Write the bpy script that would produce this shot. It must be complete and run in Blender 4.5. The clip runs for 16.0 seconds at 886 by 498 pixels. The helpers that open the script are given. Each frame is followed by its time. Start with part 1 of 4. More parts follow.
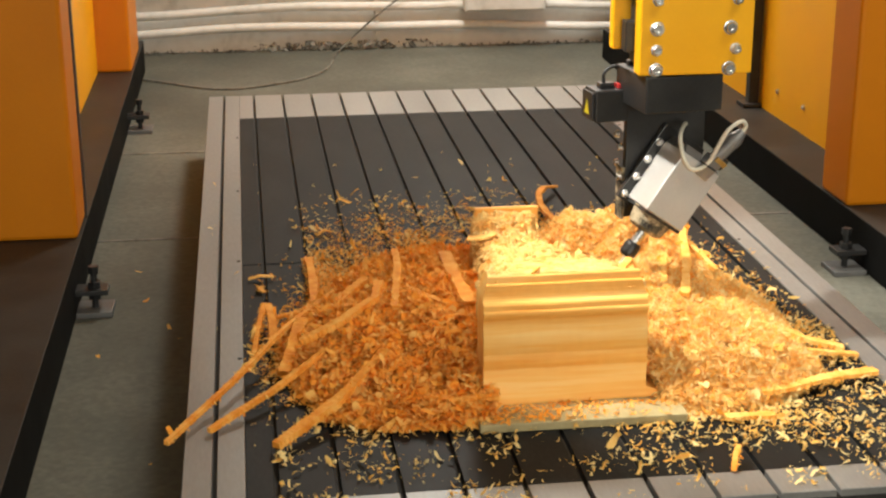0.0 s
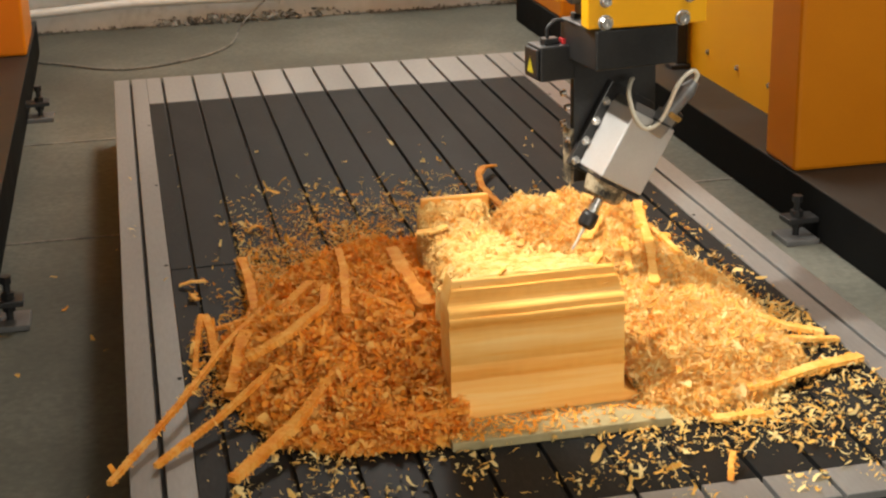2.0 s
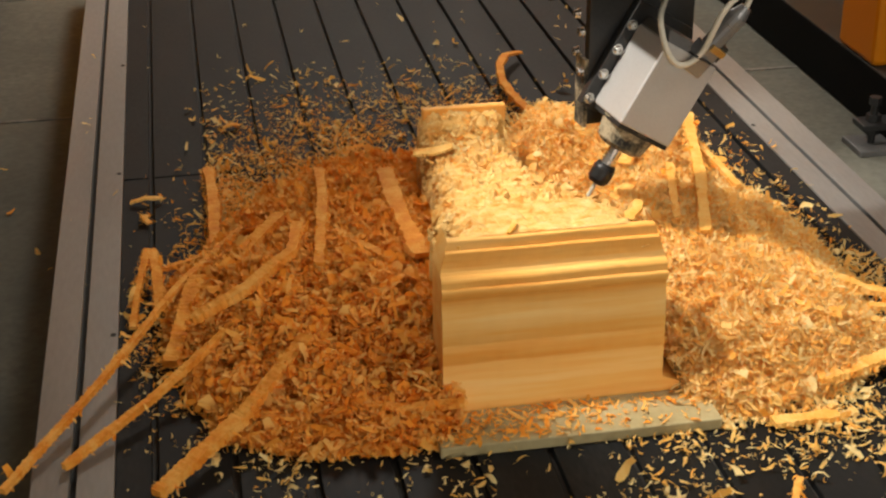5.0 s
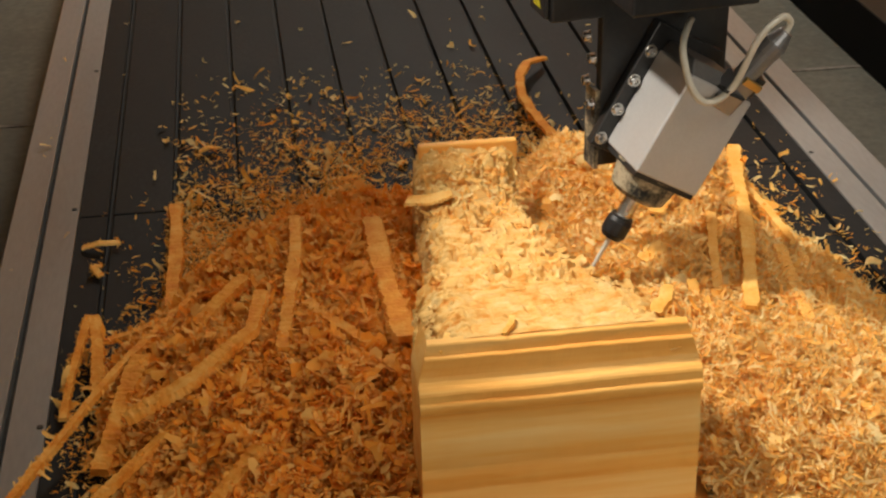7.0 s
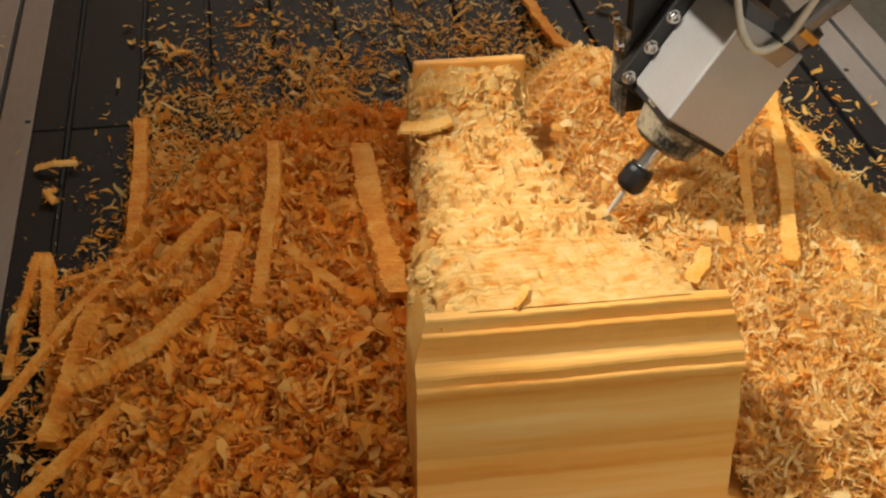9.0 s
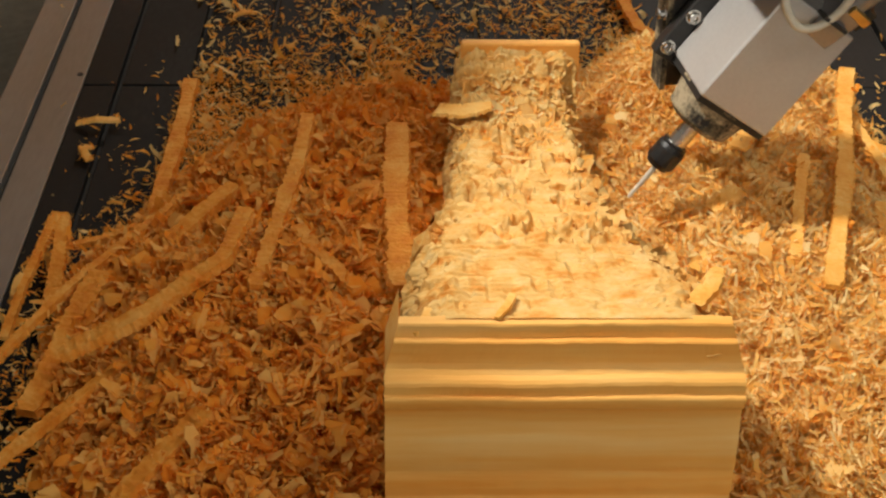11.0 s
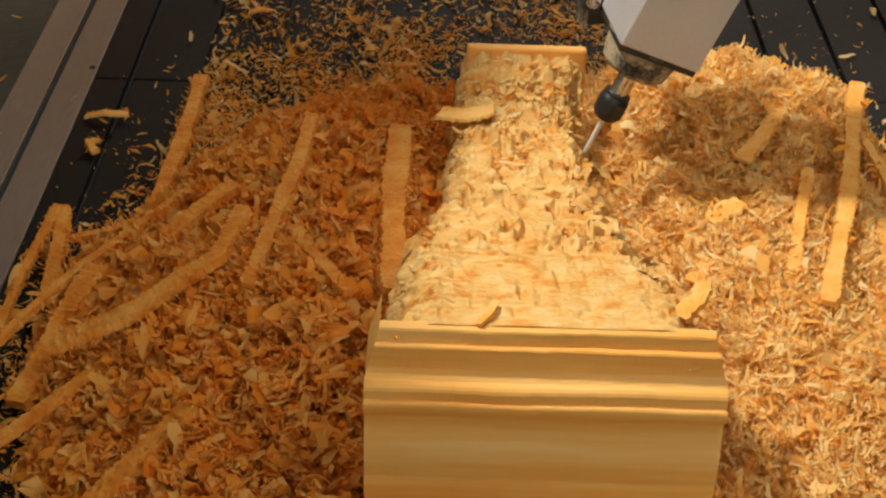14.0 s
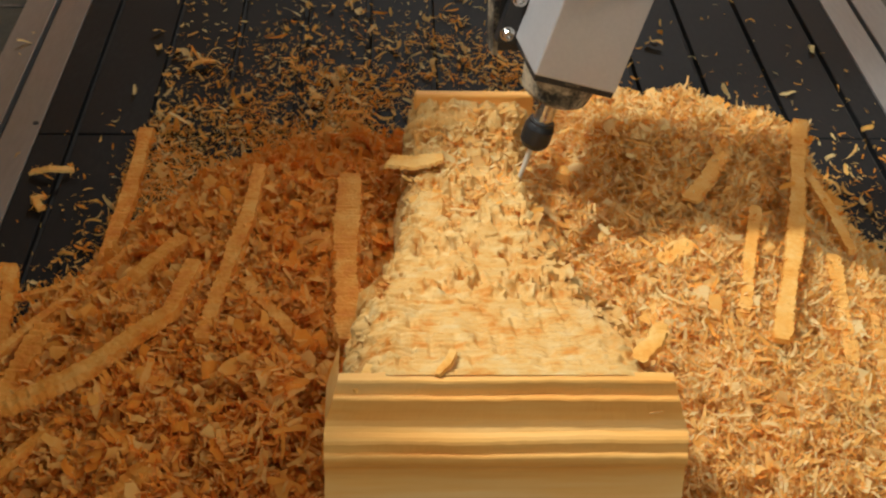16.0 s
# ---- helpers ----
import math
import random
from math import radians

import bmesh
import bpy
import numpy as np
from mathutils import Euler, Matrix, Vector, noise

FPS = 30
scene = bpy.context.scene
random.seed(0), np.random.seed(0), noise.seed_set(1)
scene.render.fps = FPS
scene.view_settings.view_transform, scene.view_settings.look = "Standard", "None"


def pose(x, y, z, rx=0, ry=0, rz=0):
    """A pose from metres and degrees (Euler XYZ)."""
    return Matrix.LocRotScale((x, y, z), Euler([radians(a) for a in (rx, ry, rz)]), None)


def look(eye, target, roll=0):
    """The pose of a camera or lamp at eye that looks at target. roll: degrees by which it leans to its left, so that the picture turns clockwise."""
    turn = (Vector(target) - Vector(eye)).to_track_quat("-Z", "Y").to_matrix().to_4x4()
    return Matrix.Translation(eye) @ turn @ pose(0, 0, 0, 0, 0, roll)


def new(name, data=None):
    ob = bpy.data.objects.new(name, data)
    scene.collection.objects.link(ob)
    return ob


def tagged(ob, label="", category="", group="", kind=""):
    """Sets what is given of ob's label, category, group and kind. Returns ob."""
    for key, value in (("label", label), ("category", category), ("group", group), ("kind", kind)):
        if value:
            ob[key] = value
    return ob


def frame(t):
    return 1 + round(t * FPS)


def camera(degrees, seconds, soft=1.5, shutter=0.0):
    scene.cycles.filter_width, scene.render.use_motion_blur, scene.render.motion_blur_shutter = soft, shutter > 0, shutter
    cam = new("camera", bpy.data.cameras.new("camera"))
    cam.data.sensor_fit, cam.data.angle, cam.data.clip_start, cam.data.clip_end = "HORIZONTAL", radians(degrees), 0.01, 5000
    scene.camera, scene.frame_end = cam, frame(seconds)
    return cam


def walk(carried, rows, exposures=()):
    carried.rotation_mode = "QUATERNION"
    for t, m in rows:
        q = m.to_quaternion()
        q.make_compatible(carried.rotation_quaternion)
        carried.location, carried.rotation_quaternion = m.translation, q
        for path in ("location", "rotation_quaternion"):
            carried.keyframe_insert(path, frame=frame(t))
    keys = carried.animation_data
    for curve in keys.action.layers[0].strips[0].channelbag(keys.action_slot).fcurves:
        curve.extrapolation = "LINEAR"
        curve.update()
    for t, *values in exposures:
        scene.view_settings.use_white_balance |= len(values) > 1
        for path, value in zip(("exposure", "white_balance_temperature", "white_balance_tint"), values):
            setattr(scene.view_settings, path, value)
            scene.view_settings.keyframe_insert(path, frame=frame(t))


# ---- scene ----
cam = camera(32.7, 16.0, soft=2.3)
PATH = [
    (0, (-0.019, -5.241, 1.127), (0.228, -3.356, 0.507), -0.2),
    (0.5, (-0.023, -5.177, 1.123), (0.266, -3.306, 0.477), -0.6),
    (1, (-0.052, -5.077, 1.138), (0.273, -3.216, 0.481), -1.1),
    (1.5, (-0.065, -5.019, 1.128), (0.295, -3.165, 0.47), -0.6),
    (2, (-0.085, -4.993, 1.132), (0.292, -3.149, 0.456), -1.6),
    (2.5, (-0.089, -4.954, 1.129), (0.291, -3.117, 0.434), -1.9),
    (3, (-0.047, -4.847, 1.13), (0.314, -3.015, 0.411), -1.7),
    (3.5, (0.022, -4.711, 1.123), (0.336, -2.88, 0.381), -0.9),
    (4, (0.062, -4.633, 1.111), (0.376, -2.826, 0.311), -0.8),
    (6.5, (0.165, -4.119, 1.063), (0.446, -2.367, 0.141), -0.7),
    (7, (0.23, -4.048, 1.06), (0.468, -2.299, 0.121), -1.1),
    (7.5, (0.243, -3.997, 1.047), (0.466, -2.266, 0.071), -1.4),
    (8, (0.23, -3.906, 1.039), (0.501, -2.199, 0.032), -0.2),
    (8.5, (0.216, -3.848, 1.027), (0.502, -2.175, -0.032), -0.6),
    (9, (0.245, -3.803, 1.018), (0.494, -2.143, -0.07), 0.3),
    (9.5, (0.32, -3.763, 1.006), (0.516, -2.115, -0.111), 1.5),
    (10, (0.358, -3.741, 0.996), (0.477, -2.09, -0.126), 1.2),
    (12.5, (0.42, -3.718, 0.997), (0.451, -2.076, -0.143), 1.0),
    (13, (0.423, -3.716, 0.996), (0.456, -2.073, -0.144), 0.9),
    (13.5, (0.427, -3.717, 0.998), (0.448, -2.075, -0.143), 1.2),
    (14, (0.439, -3.718, 0.998), (0.44, -2.068, -0.133), 1.8),
    (14.5, (0.448, -3.714, 0.997), (0.446, -2.06, -0.127), 1.5),
    (15, (0.443, -3.718, 0.998), (0.467, -2.055, -0.114), 1.6),
    (15.5, (0.425, -3.709, 1.004), (0.484, -2.041, -0.098), 1.3),
    (16, (0.428, -3.712, 1.003), (0.504, -2.033, -0.081), 1.6),
]
EXPOSURES = [(0, 0.45, 6500, 7), (1.0, 0.3, 6500, 8), (2, 0.2, 6500, 9), (4, 0.0, 6500, 10), (6.5, -0.45, 6600, 10), (12.5, -0.6, 6600, 10), (14.5, -0.66, 6350, 9), (16, -0.72, 5950, 8)]
walk(cam, [(t, look(eye, target, roll)) for t, eye, target, roll in PATH], EXPOSURES)
HEAD = [
    (0, 0.696, -2.420, 0.128, 35.3),
    (0.5, 0.693, -2.419, 0.139, 33.9),
    (1, 0.695, -2.428, 0.143, 34.1),
    (1.5, 0.699, -2.425, 0.153, 33.1),
    (2, 0.691, -2.417, 0.162, 30.6),
    (2.5, 0.683, -2.422, 0.161, 30.3),
    (3, 0.680, -2.428, 0.157, 30.2),
    (3.5, 0.678, -2.438, 0.150, 30.3),
    (4, 0.659, -2.439, 0.141, 31.5),
    (6.5, 0.648, -2.396, 0.127, 30.7),
    (7, 0.649, -2.387, 0.123, 30.0),
    (7.5, 0.642, -2.395, 0.113, 32.4),
    (8, 0.646, -2.391, 0.108, 34.0),
    (8.5, 0.646, -2.381, 0.103, 34.9),
    (9, 0.646, -2.365, 0.098, 35.5),
    (9.5, 0.643, -2.367, 0.100, 35.9),
    (10, 0.646, -2.358, 0.105, 36.6),
    (12.5, 0.628, -2.289, 0.130, 31.8),
    (13, 0.625, -2.268, 0.135, 28.8),
    (13.5, 0.602, -2.262, 0.136, 25.5),
    (14, 0.595, -2.260, 0.137, 23.1),
    (14.5, 0.588, -2.247, 0.142, 20.1),
    (15, 0.580, -2.245, 0.142, 18.4),
    (15.5, 0.584, -2.244, 0.143, 17.6),
    (16, 0.577, -2.240, 0.144, 17.3),
]
PIVOT = 0.225      # tool tip to tilt axis
TURN = 8.0         # turn of the tilting fork about the vertical

# ---- world and light ----
world = bpy.data.worlds.new("hall")
scene.world = world
world.use_nodes = True
world.node_tree.nodes["Background"].inputs[0].default_value = (0.55, 0.6, 0.7, 1)
world.node_tree.nodes["Background"].inputs[1].default_value = 0.02


def area_lamp(name, eye, target, sx, sy, watts, colour):
    lamp = bpy.data.lights.new(name, "AREA")
    lamp.shape, lamp.size, lamp.size_y, lamp.energy, lamp.color = "RECTANGLE", sx, sy, watts, colour
    ob = new(name, lamp)
    ob.matrix_world = look(eye, target)
    return ob


def spot_lamp(name, eye, target, degrees, blend, radius, watts, colour):
    lamp = bpy.data.lights.new(name, "SPOT")
    lamp.spot_size, lamp.spot_blend, lamp.shadow_soft_size, lamp.energy, lamp.color = radians(degrees), blend, radius, watts, colour
    ob = new(name, lamp)
    ob.matrix_world = look(eye, target)
    return ob


# unseen work spotlight high up beside the bed, its beam clear of the left heap
spot_lamp("work_spotlight", (-0.60, -2.35, 2.5), (0.72, -2.48, 0.94), 37, 0.32, 0.07, 425, (1.0, 0.95, 0.86))
# added fill from behind the camera, to brighten the block's front
area_lamp("front_fill_light", (0.8, -8.98, 1.5), (0.6, -2.7, 0.4), 1.8, 1.3, 118, (1.0, 0.95, 0.84))
# two added overhead fills, unseen: one for the right heap, one for the back
area_lamp("overhead_fill_light", (1.75, -3.2, 2.6), (0.95, -2.5, 0.0), 1.2, 0.3, 22, (1.0, 0.91, 0.78))
area_lamp("overhead_fill_light", (1.0, 0.7, 2.5), (1.6, 0.5, 0.0), 1.4, 0.4, 70, (1.0, 0.96, 0.88))


# ---- materials ----
def mat(name, rough=0.6, metal=0.0):
    m = bpy.data.materials.new(name)
    m.use_nodes = True
    bsdf = m.node_tree.nodes["Principled BSDF"]
    bsdf.inputs["Roughness"].default_value = rough
    bsdf.inputs["Metallic"].default_value = metal
    return m, m.node_tree.nodes, m.node_tree.links, bsdf


def ramp(nodes, stops):
    r = nodes.new("ShaderNodeValToRGB")
    while len(r.color_ramp.elements) < len(stops):
        r.color_ramp.elements.new(0.5)
    for e, (p, c) in zip(r.color_ramp.elements, stops):
        e.position, e.color = p, (*c, 1)
    return r


def noise_node(nodes, links, scale, detail=4, stretch=(1, 1, 1), coords="Object"):
    tc = nodes.new("ShaderNodeTexCoord")
    mp = nodes.new("ShaderNodeMapping")
    mp.inputs["Scale"].default_value = stretch
    n = nodes.new("ShaderNodeTexNoise")
    n.inputs["Scale"].default_value, n.inputs["Detail"].default_value = scale, detail
    links.new(tc.outputs[coords], mp.inputs[0])
    links.new(mp.outputs[0], n.inputs["Vector"])
    return n


def surface(name, stops, scale, rough=0.6, metal=0.0, fine=120, bump=0.15, stretch=(1, 1, 1), stain=None, rough_span=0.15):
    """Two scales of colour noise, a bump and uneven gloss."""
    m, nodes, links, bsdf = mat(name, rough, metal)
    big = noise_node(nodes, links, scale, 6, stretch)
    small = noise_node(nodes, links, fine, 3, stretch)
    add = nodes.new("ShaderNodeMath")
    add.operation = "MULTIPLY_ADD"
    links.new(small.outputs[0], add.inputs[0])
    add.inputs[1].default_value = 0.4
    links.new(big.outputs[0], add.inputs[2])
    sub = nodes.new("ShaderNodeMath")
    sub.operation = "SUBTRACT"
    links.new(add.outputs[0], sub.inputs[0])
    sub.inputs[1].default_value = 0.2
    r = ramp(nodes, stops)
    links.new(sub.outputs[0], r.inputs[0])
    links.new(r.outputs[0], bsdf.inputs["Base Color"])
    mr = nodes.new("ShaderNodeMapRange")
    mr.inputs["To Min"].default_value, mr.inputs["To Max"].default_value = max(0.05, rough - rough_span), min(1, rough + rough_span)
    links.new(big.outputs[0], mr.inputs["Value"])
    links.new(mr.outputs[0], bsdf.inputs["Roughness"])
    b = nodes.new("ShaderNodeBump")
    b.inputs["Strength"].default_value, b.inputs["Distance"].default_value = bump, 0.002
    links.new(small.outputs[0], b.inputs["Height"])
    links.new(b.outputs[0], bsdf.inputs["Normal"])
    return m


def chip_material(name, stops, island=True, glow=0.25):
    """Thin shavings: each its own tone, grain along them, some light passing through."""
    m, nodes, links, bsdf = mat(name, 0.8)
    bsdf.inputs["Specular IOR Level"].default_value = 0.2
    geo = nodes.new("ShaderNodeNewGeometry")
    n = noise_node(nodes, links, 90, 3)
    mix = nodes.new("ShaderNodeMath")
    mix.operation = "MULTIPLY_ADD"
    links.new(n.outputs[0], mix.inputs[0])
    mix.inputs[1].default_value = 0.55 if island else 1.0
    if island:
        half = nodes.new("ShaderNodeMath")
        half.operation = "MULTIPLY"
        half.inputs[1].default_value = 0.7
        links.new(geo.outputs["Random Per Island"], half.inputs[0])
        links.new(half.outputs[0], mix.inputs[2])
    else:
        mix.inputs[2].default_value = 0.05
    r = ramp(nodes, stops)
    links.new(mix.outputs[0], r.inputs[0])
    links.new(r.outputs[0], bsdf.inputs["Base Color"])
    t = nodes.new("ShaderNodeBsdfTranslucent")
    links.new(r.outputs[0], t.inputs["Color"])
    ms = nodes.new("ShaderNodeMixShader")
    ms.inputs[0].default_value = glow
    links.new(bsdf.outputs[0], ms.inputs[1])
    links.new(t.outputs[0], ms.inputs[2])
    links.new(ms.outputs[0], nodes["Material Output"].inputs[0])
    b = nodes.new("ShaderNodeBump")
    b.inputs["Strength"].default_value, b.inputs["Distance"].default_value = 0.3, 0.002
    links.new(n.outputs[0], b.inputs["Height"])
    links.new(b.outputs[0], bsdf.inputs["Normal"])
    return m


M_CONCRETE = surface("concrete", [(0.25, (0.076, 0.076, 0.061)), (0.5, (0.115, 0.114, 0.092)), (0.75, (0.178, 0.175, 0.143))], 1.6, 0.75, fine=60, bump=0.3)
M_WALL = surface("whitewash", [(0.2, (0.42, 0.40, 0.35)), (0.42, (0.68, 0.66, 0.61)), (0.7, (0.80, 0.78, 0.74))], 2.2, 0.85, fine=25, bump=0.5)
M_GRIME = surface("grime", [(0.3, (0.06, 0.055, 0.045)), (0.7, (0.28, 0.26, 0.22))], 9, 0.9, fine=60)
M_YELLOW = surface("yellow_paint", [(0.2, (0.84, 0.40, 0.008)), (0.8, (0.90, 0.45, 0.010))], 5, 0.38, fine=220, bump=0.12, rough_span=0.06)
# same paint as above; the legs' shade is put into this deeper orange
M_YELLOWSHADE = surface("yellow_paint_shade", [(0.2, (0.56, 0.175, 0.004)), (0.8, (0.63, 0.21, 0.005))], 4, 0.42, fine=220, bump=0.15, rough_span=0.06)
M_BLACK = surface("black_steel", [(0.3, (0.010, 0.010, 0.011)), (0.7, (0.028, 0.027, 0.026))], 7, 0.42, fine=160, bump=0.15)
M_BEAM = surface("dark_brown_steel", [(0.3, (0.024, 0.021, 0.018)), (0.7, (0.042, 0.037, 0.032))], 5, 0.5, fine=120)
# the beam sides' deep shade is put into this near-black colour
M_BEAMSHADE = surface("beam_side_shade", [(0.3, (0.003, 0.003, 0.003)), (0.7, (0.007, 0.007, 0.0065))], 5, 0.7, fine=120)
M_PVC = surface("dark_grey_plastic", [(0.25, (0.007, 0.0075, 0.008)), (0.55, (0.012, 0.0127, 0.0133)), (0.8, (0.026, 0.0265, 0.0262))], 6, 0.58, fine=140, bump=0.12, stretch=(1, 0.35, 1))
M_ALU = surface("milled_aluminium", [(0.25, (0.215, 0.215, 0.21)), (0.7, (0.305, 0.304, 0.297))], 4, 0.45, 0.5, fine=160, bump=0.12, stretch=(1, 0.2, 1))
M_GROOVE = surface("groove_dark", [(0.3, (0.015, 0.014, 0.012)), (0.7, (0.05, 0.045, 0.04))], 14, 0.8)
M_SPINDLE = surface("anodised_aluminium", [(0.25, (0.50, 0.49, 0.48)), (0.75, (0.60, 0.59, 0.575))], 6, 0.42, 0.35, fine=260, bump=0.06)
M_GREYMETAL = surface("grey_metal", [(0.25, (0.26, 0.26, 0.27)), (0.75, (0.36, 0.36, 0.37))], 12, 0.35, 0.7, fine=200)
M_DARKGREY = surface("dark_grey_metal", [(0.25, (0.10, 0.10, 0.10)), (0.75, (0.17, 0.165, 0.16))], 12, 0.5, 0.3, fine=200)
M_CHROME = surface("bright_steel", [(0.25, (0.55, 0.54, 0.52)), (0.75, (0.72, 0.71, 0.69))], 30, 0.25, 1.0, fine=300, bump=0.05)
M_RUBBER = surface("black_rubber", [(0.3, (0.012, 0.012, 0.012)), (0.7, (0.03, 0.03, 0.03))], 30, 0.5)
M_CABLE = surface("cream_cable", [(0.3, (0.62, 0.58, 0.48)), (0.7, (0.75, 0.71, 0.60))], 40, 0.5)
M_BRASS = surface("brass", [(0.3, (0.55, 0.36, 0.12)), (0.7, (0.70, 0.48, 0.18))], 40, 0.35, 0.9)
M_DUST = surface("dusty_black", [(0.38, (0.014, 0.0135, 0.012)), (0.50, (0.13, 0.11, 0.07)), (0.66, (0.46, 0.38, 0.25))], 38, 0.8, fine=260, bump=0.5)
M_LABEL = surface("warning_yellow", [(0.3, (0.7, 0.6, 0.03)), (0.7, (0.8, 0.7, 0.05))], 40, 0.5)
M_RED = surface("red_plastic", [(0.3, (0.45, 0.02, 0.02)), (0.7, (0.6, 0.03, 0.03))], 40, 0.5)
M_BOARD = surface("olive_board", [(0.3, (0.36, 0.29, 0.14)), (0.7, (0.50, 0.42, 0.23))], 9, 0.7, fine=90)
M_CARVED = surface("carved_wood", [(0.28, (0.90, 0.375, 0.060)), (0.5, (0.94, 0.49, 0.115)), (0.72, (0.97, 0.60, 0.21))], 26, 0.6, fine=120, bump=0.3, stretch=(0.07, 1, 1))
M_ROUGH = surface("rough_cut_wood", [(0.32, (0.72, 0.31, 0.055)), (0.44, (0.77, 0.44, 0.125)), (0.58, (0.79, 0.51, 0.18)), (0.72, (0.80, 0.57, 0.25))], 58, 0.75, fine=210, bump=1.0, stretch=(0.75, 1, 1))
# same wood twice: shade coloured into this orange, spotlight into the paler set below
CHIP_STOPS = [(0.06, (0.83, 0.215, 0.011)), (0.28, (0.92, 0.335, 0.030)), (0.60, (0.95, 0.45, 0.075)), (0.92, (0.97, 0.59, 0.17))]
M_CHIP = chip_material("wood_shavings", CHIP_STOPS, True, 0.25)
M_PALELITCHIP = chip_material("pale_lit_shavings", [(0.02, (0.93, 0.34, 0.035)), (0.22, (0.96, 0.475, 0.08)), (0.48, (0.97, 0.60, 0.165)), (0.85, (0.98, 0.79, 0.38))], True, 0.34)
# lighter split wood: spotlit tone for the right heap's strips, also for pale flakes
M_PALELITSTRIP = surface("pale_lit_split_wood", [(0.3, (0.82, 0.36, 0.055)), (0.5, (0.88, 0.46, 0.10)), (0.7, (0.92, 0.57, 0.18))], 34, 0.75, fine=230, bump=1.0)
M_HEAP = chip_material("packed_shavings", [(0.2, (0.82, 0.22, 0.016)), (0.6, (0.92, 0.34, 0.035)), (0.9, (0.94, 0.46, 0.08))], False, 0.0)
M_LITHEAP = chip_material("packed_lit_shavings", [(0.2, (0.92, 0.36, 0.04)), (0.6, (0.95, 0.46, 0.08)), (0.9, (0.97, 0.58, 0.15))], False, 0.0)
M_STRIP = surface("split_wood", [(0.3, (0.72, 0.22, 0.018)), (0.5, (0.83, 0.335, 0.045)), (0.7, (0.90, 0.46, 0.105))], 34, 0.75, fine=230, bump=1.0)


# lower specular on these surfaces, lowest on the shade-black beam sides
for dull, level in ((M_PVC, 0.14), (M_YELLOW, 0.25), (M_YELLOWSHADE, 0.2), (M_BEAM, 0.18), (M_BEAMSHADE, 0.08), (M_CONCRETE, 0.25), (M_STRIP, 0.25), (M_PALELITSTRIP, 0.25), (M_ROUGH, 0.25), (M_CARVED, 0.35)):
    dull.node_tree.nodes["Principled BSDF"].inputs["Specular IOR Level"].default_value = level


# ---- mesh helpers ----
def finish(ob, bm, material, bevel=0.0, smooth=False):
    bmesh.ops.recalc_face_normals(bm, faces=bm.faces)
    bm.to_mesh(ob.data)
    bm.free()
    ob.data.materials.append(material)
    if smooth:
        for p in ob.data.polygons:
            p.use_smooth = True
    if bevel:
        mod = ob.modifiers.new("bevel", "BEVEL")
        mod.width, mod.segments, mod.limit_method = bevel, 2, "ANGLE"
    return ob


def part(name, bm, material, parent=None, label="", bevel=0.0, smooth=False):
    ob = new(name, bpy.data.meshes.new(name))
    finish(ob, bm, material, bevel, smooth)
    if parent:
        ob.parent = parent
    if label:
        ob["label"] = label
    return ob


def thing(name, label, category, at=None, group="", kind=""):
    ob = new(name)
    ob.empty_display_size = 0.05
    if at is not None:
        ob.matrix_basis = at
    return tagged(ob, label, category, group, kind)


def box(bm, x0, x1, y0, y1, z0, z1, m=None):
    g = bmesh.ops.create_cube(bm, size=1)["verts"]
    t = Matrix.Translation(((x0 + x1) / 2, (y0 + y1) / 2, (z0 + z1) / 2)) @ Matrix.Diagonal((x1 - x0, y1 - y0, z1 - z0, 1))
    bmesh.ops.transform(bm, matrix=(m or Matrix()) @ t, verts=g)
    return bm


def rod(bm, a, b, r, r2=None, n=14):
    a, b = Vector(a), Vector(b)
    g = bmesh.ops.create_cone(bm, cap_ends=True, segments=n, radius1=r, radius2=r if r2 is None else r2, depth=(b - a).length)["verts"]
    bmesh.ops.transform(bm, matrix=Matrix.Translation((a + b) / 2) @ (b - a).to_track_quat("Z", "Y").to_matrix().to_4x4(), verts=g)
    return bm


def boxed(*args):
    return box(bmesh.new(), *args)


def rodded(*args, **kw):
    return rod(bmesh.new(), *args, **kw)


def cap_screw(bm, p, d, r, h):
    """A socket head with a rounded rim, a recess and a washer; d points out of the surface."""
    q = Vector(d).to_track_quat("Z", "Y").to_matrix().to_4x4()
    rings = [(r * 1.25, 0), (r * 1.25, 0.12 * h), (r, 0.14 * h), (r, 0.8 * h), (r * 0.86, h), (r * 0.5, h), (r * 0.45, 0.55 * h)]
    loops = []
    for rad, z in rings:
        loops.append([bm.verts.new(Matrix.Translation(p) @ q @ Vector((rad * math.cos(a * math.tau / 12), rad * math.sin(a * math.tau / 12), z))) for a in range(12)])
    for l1, l2 in zip(loops, loops[1:]):
        for i in range(12):
            bm.faces.new((l1[i], l1[(i + 1) % 12], l2[(i + 1) % 12], l2[i]))
    bm.faces.new(loops[-1])
    return bm


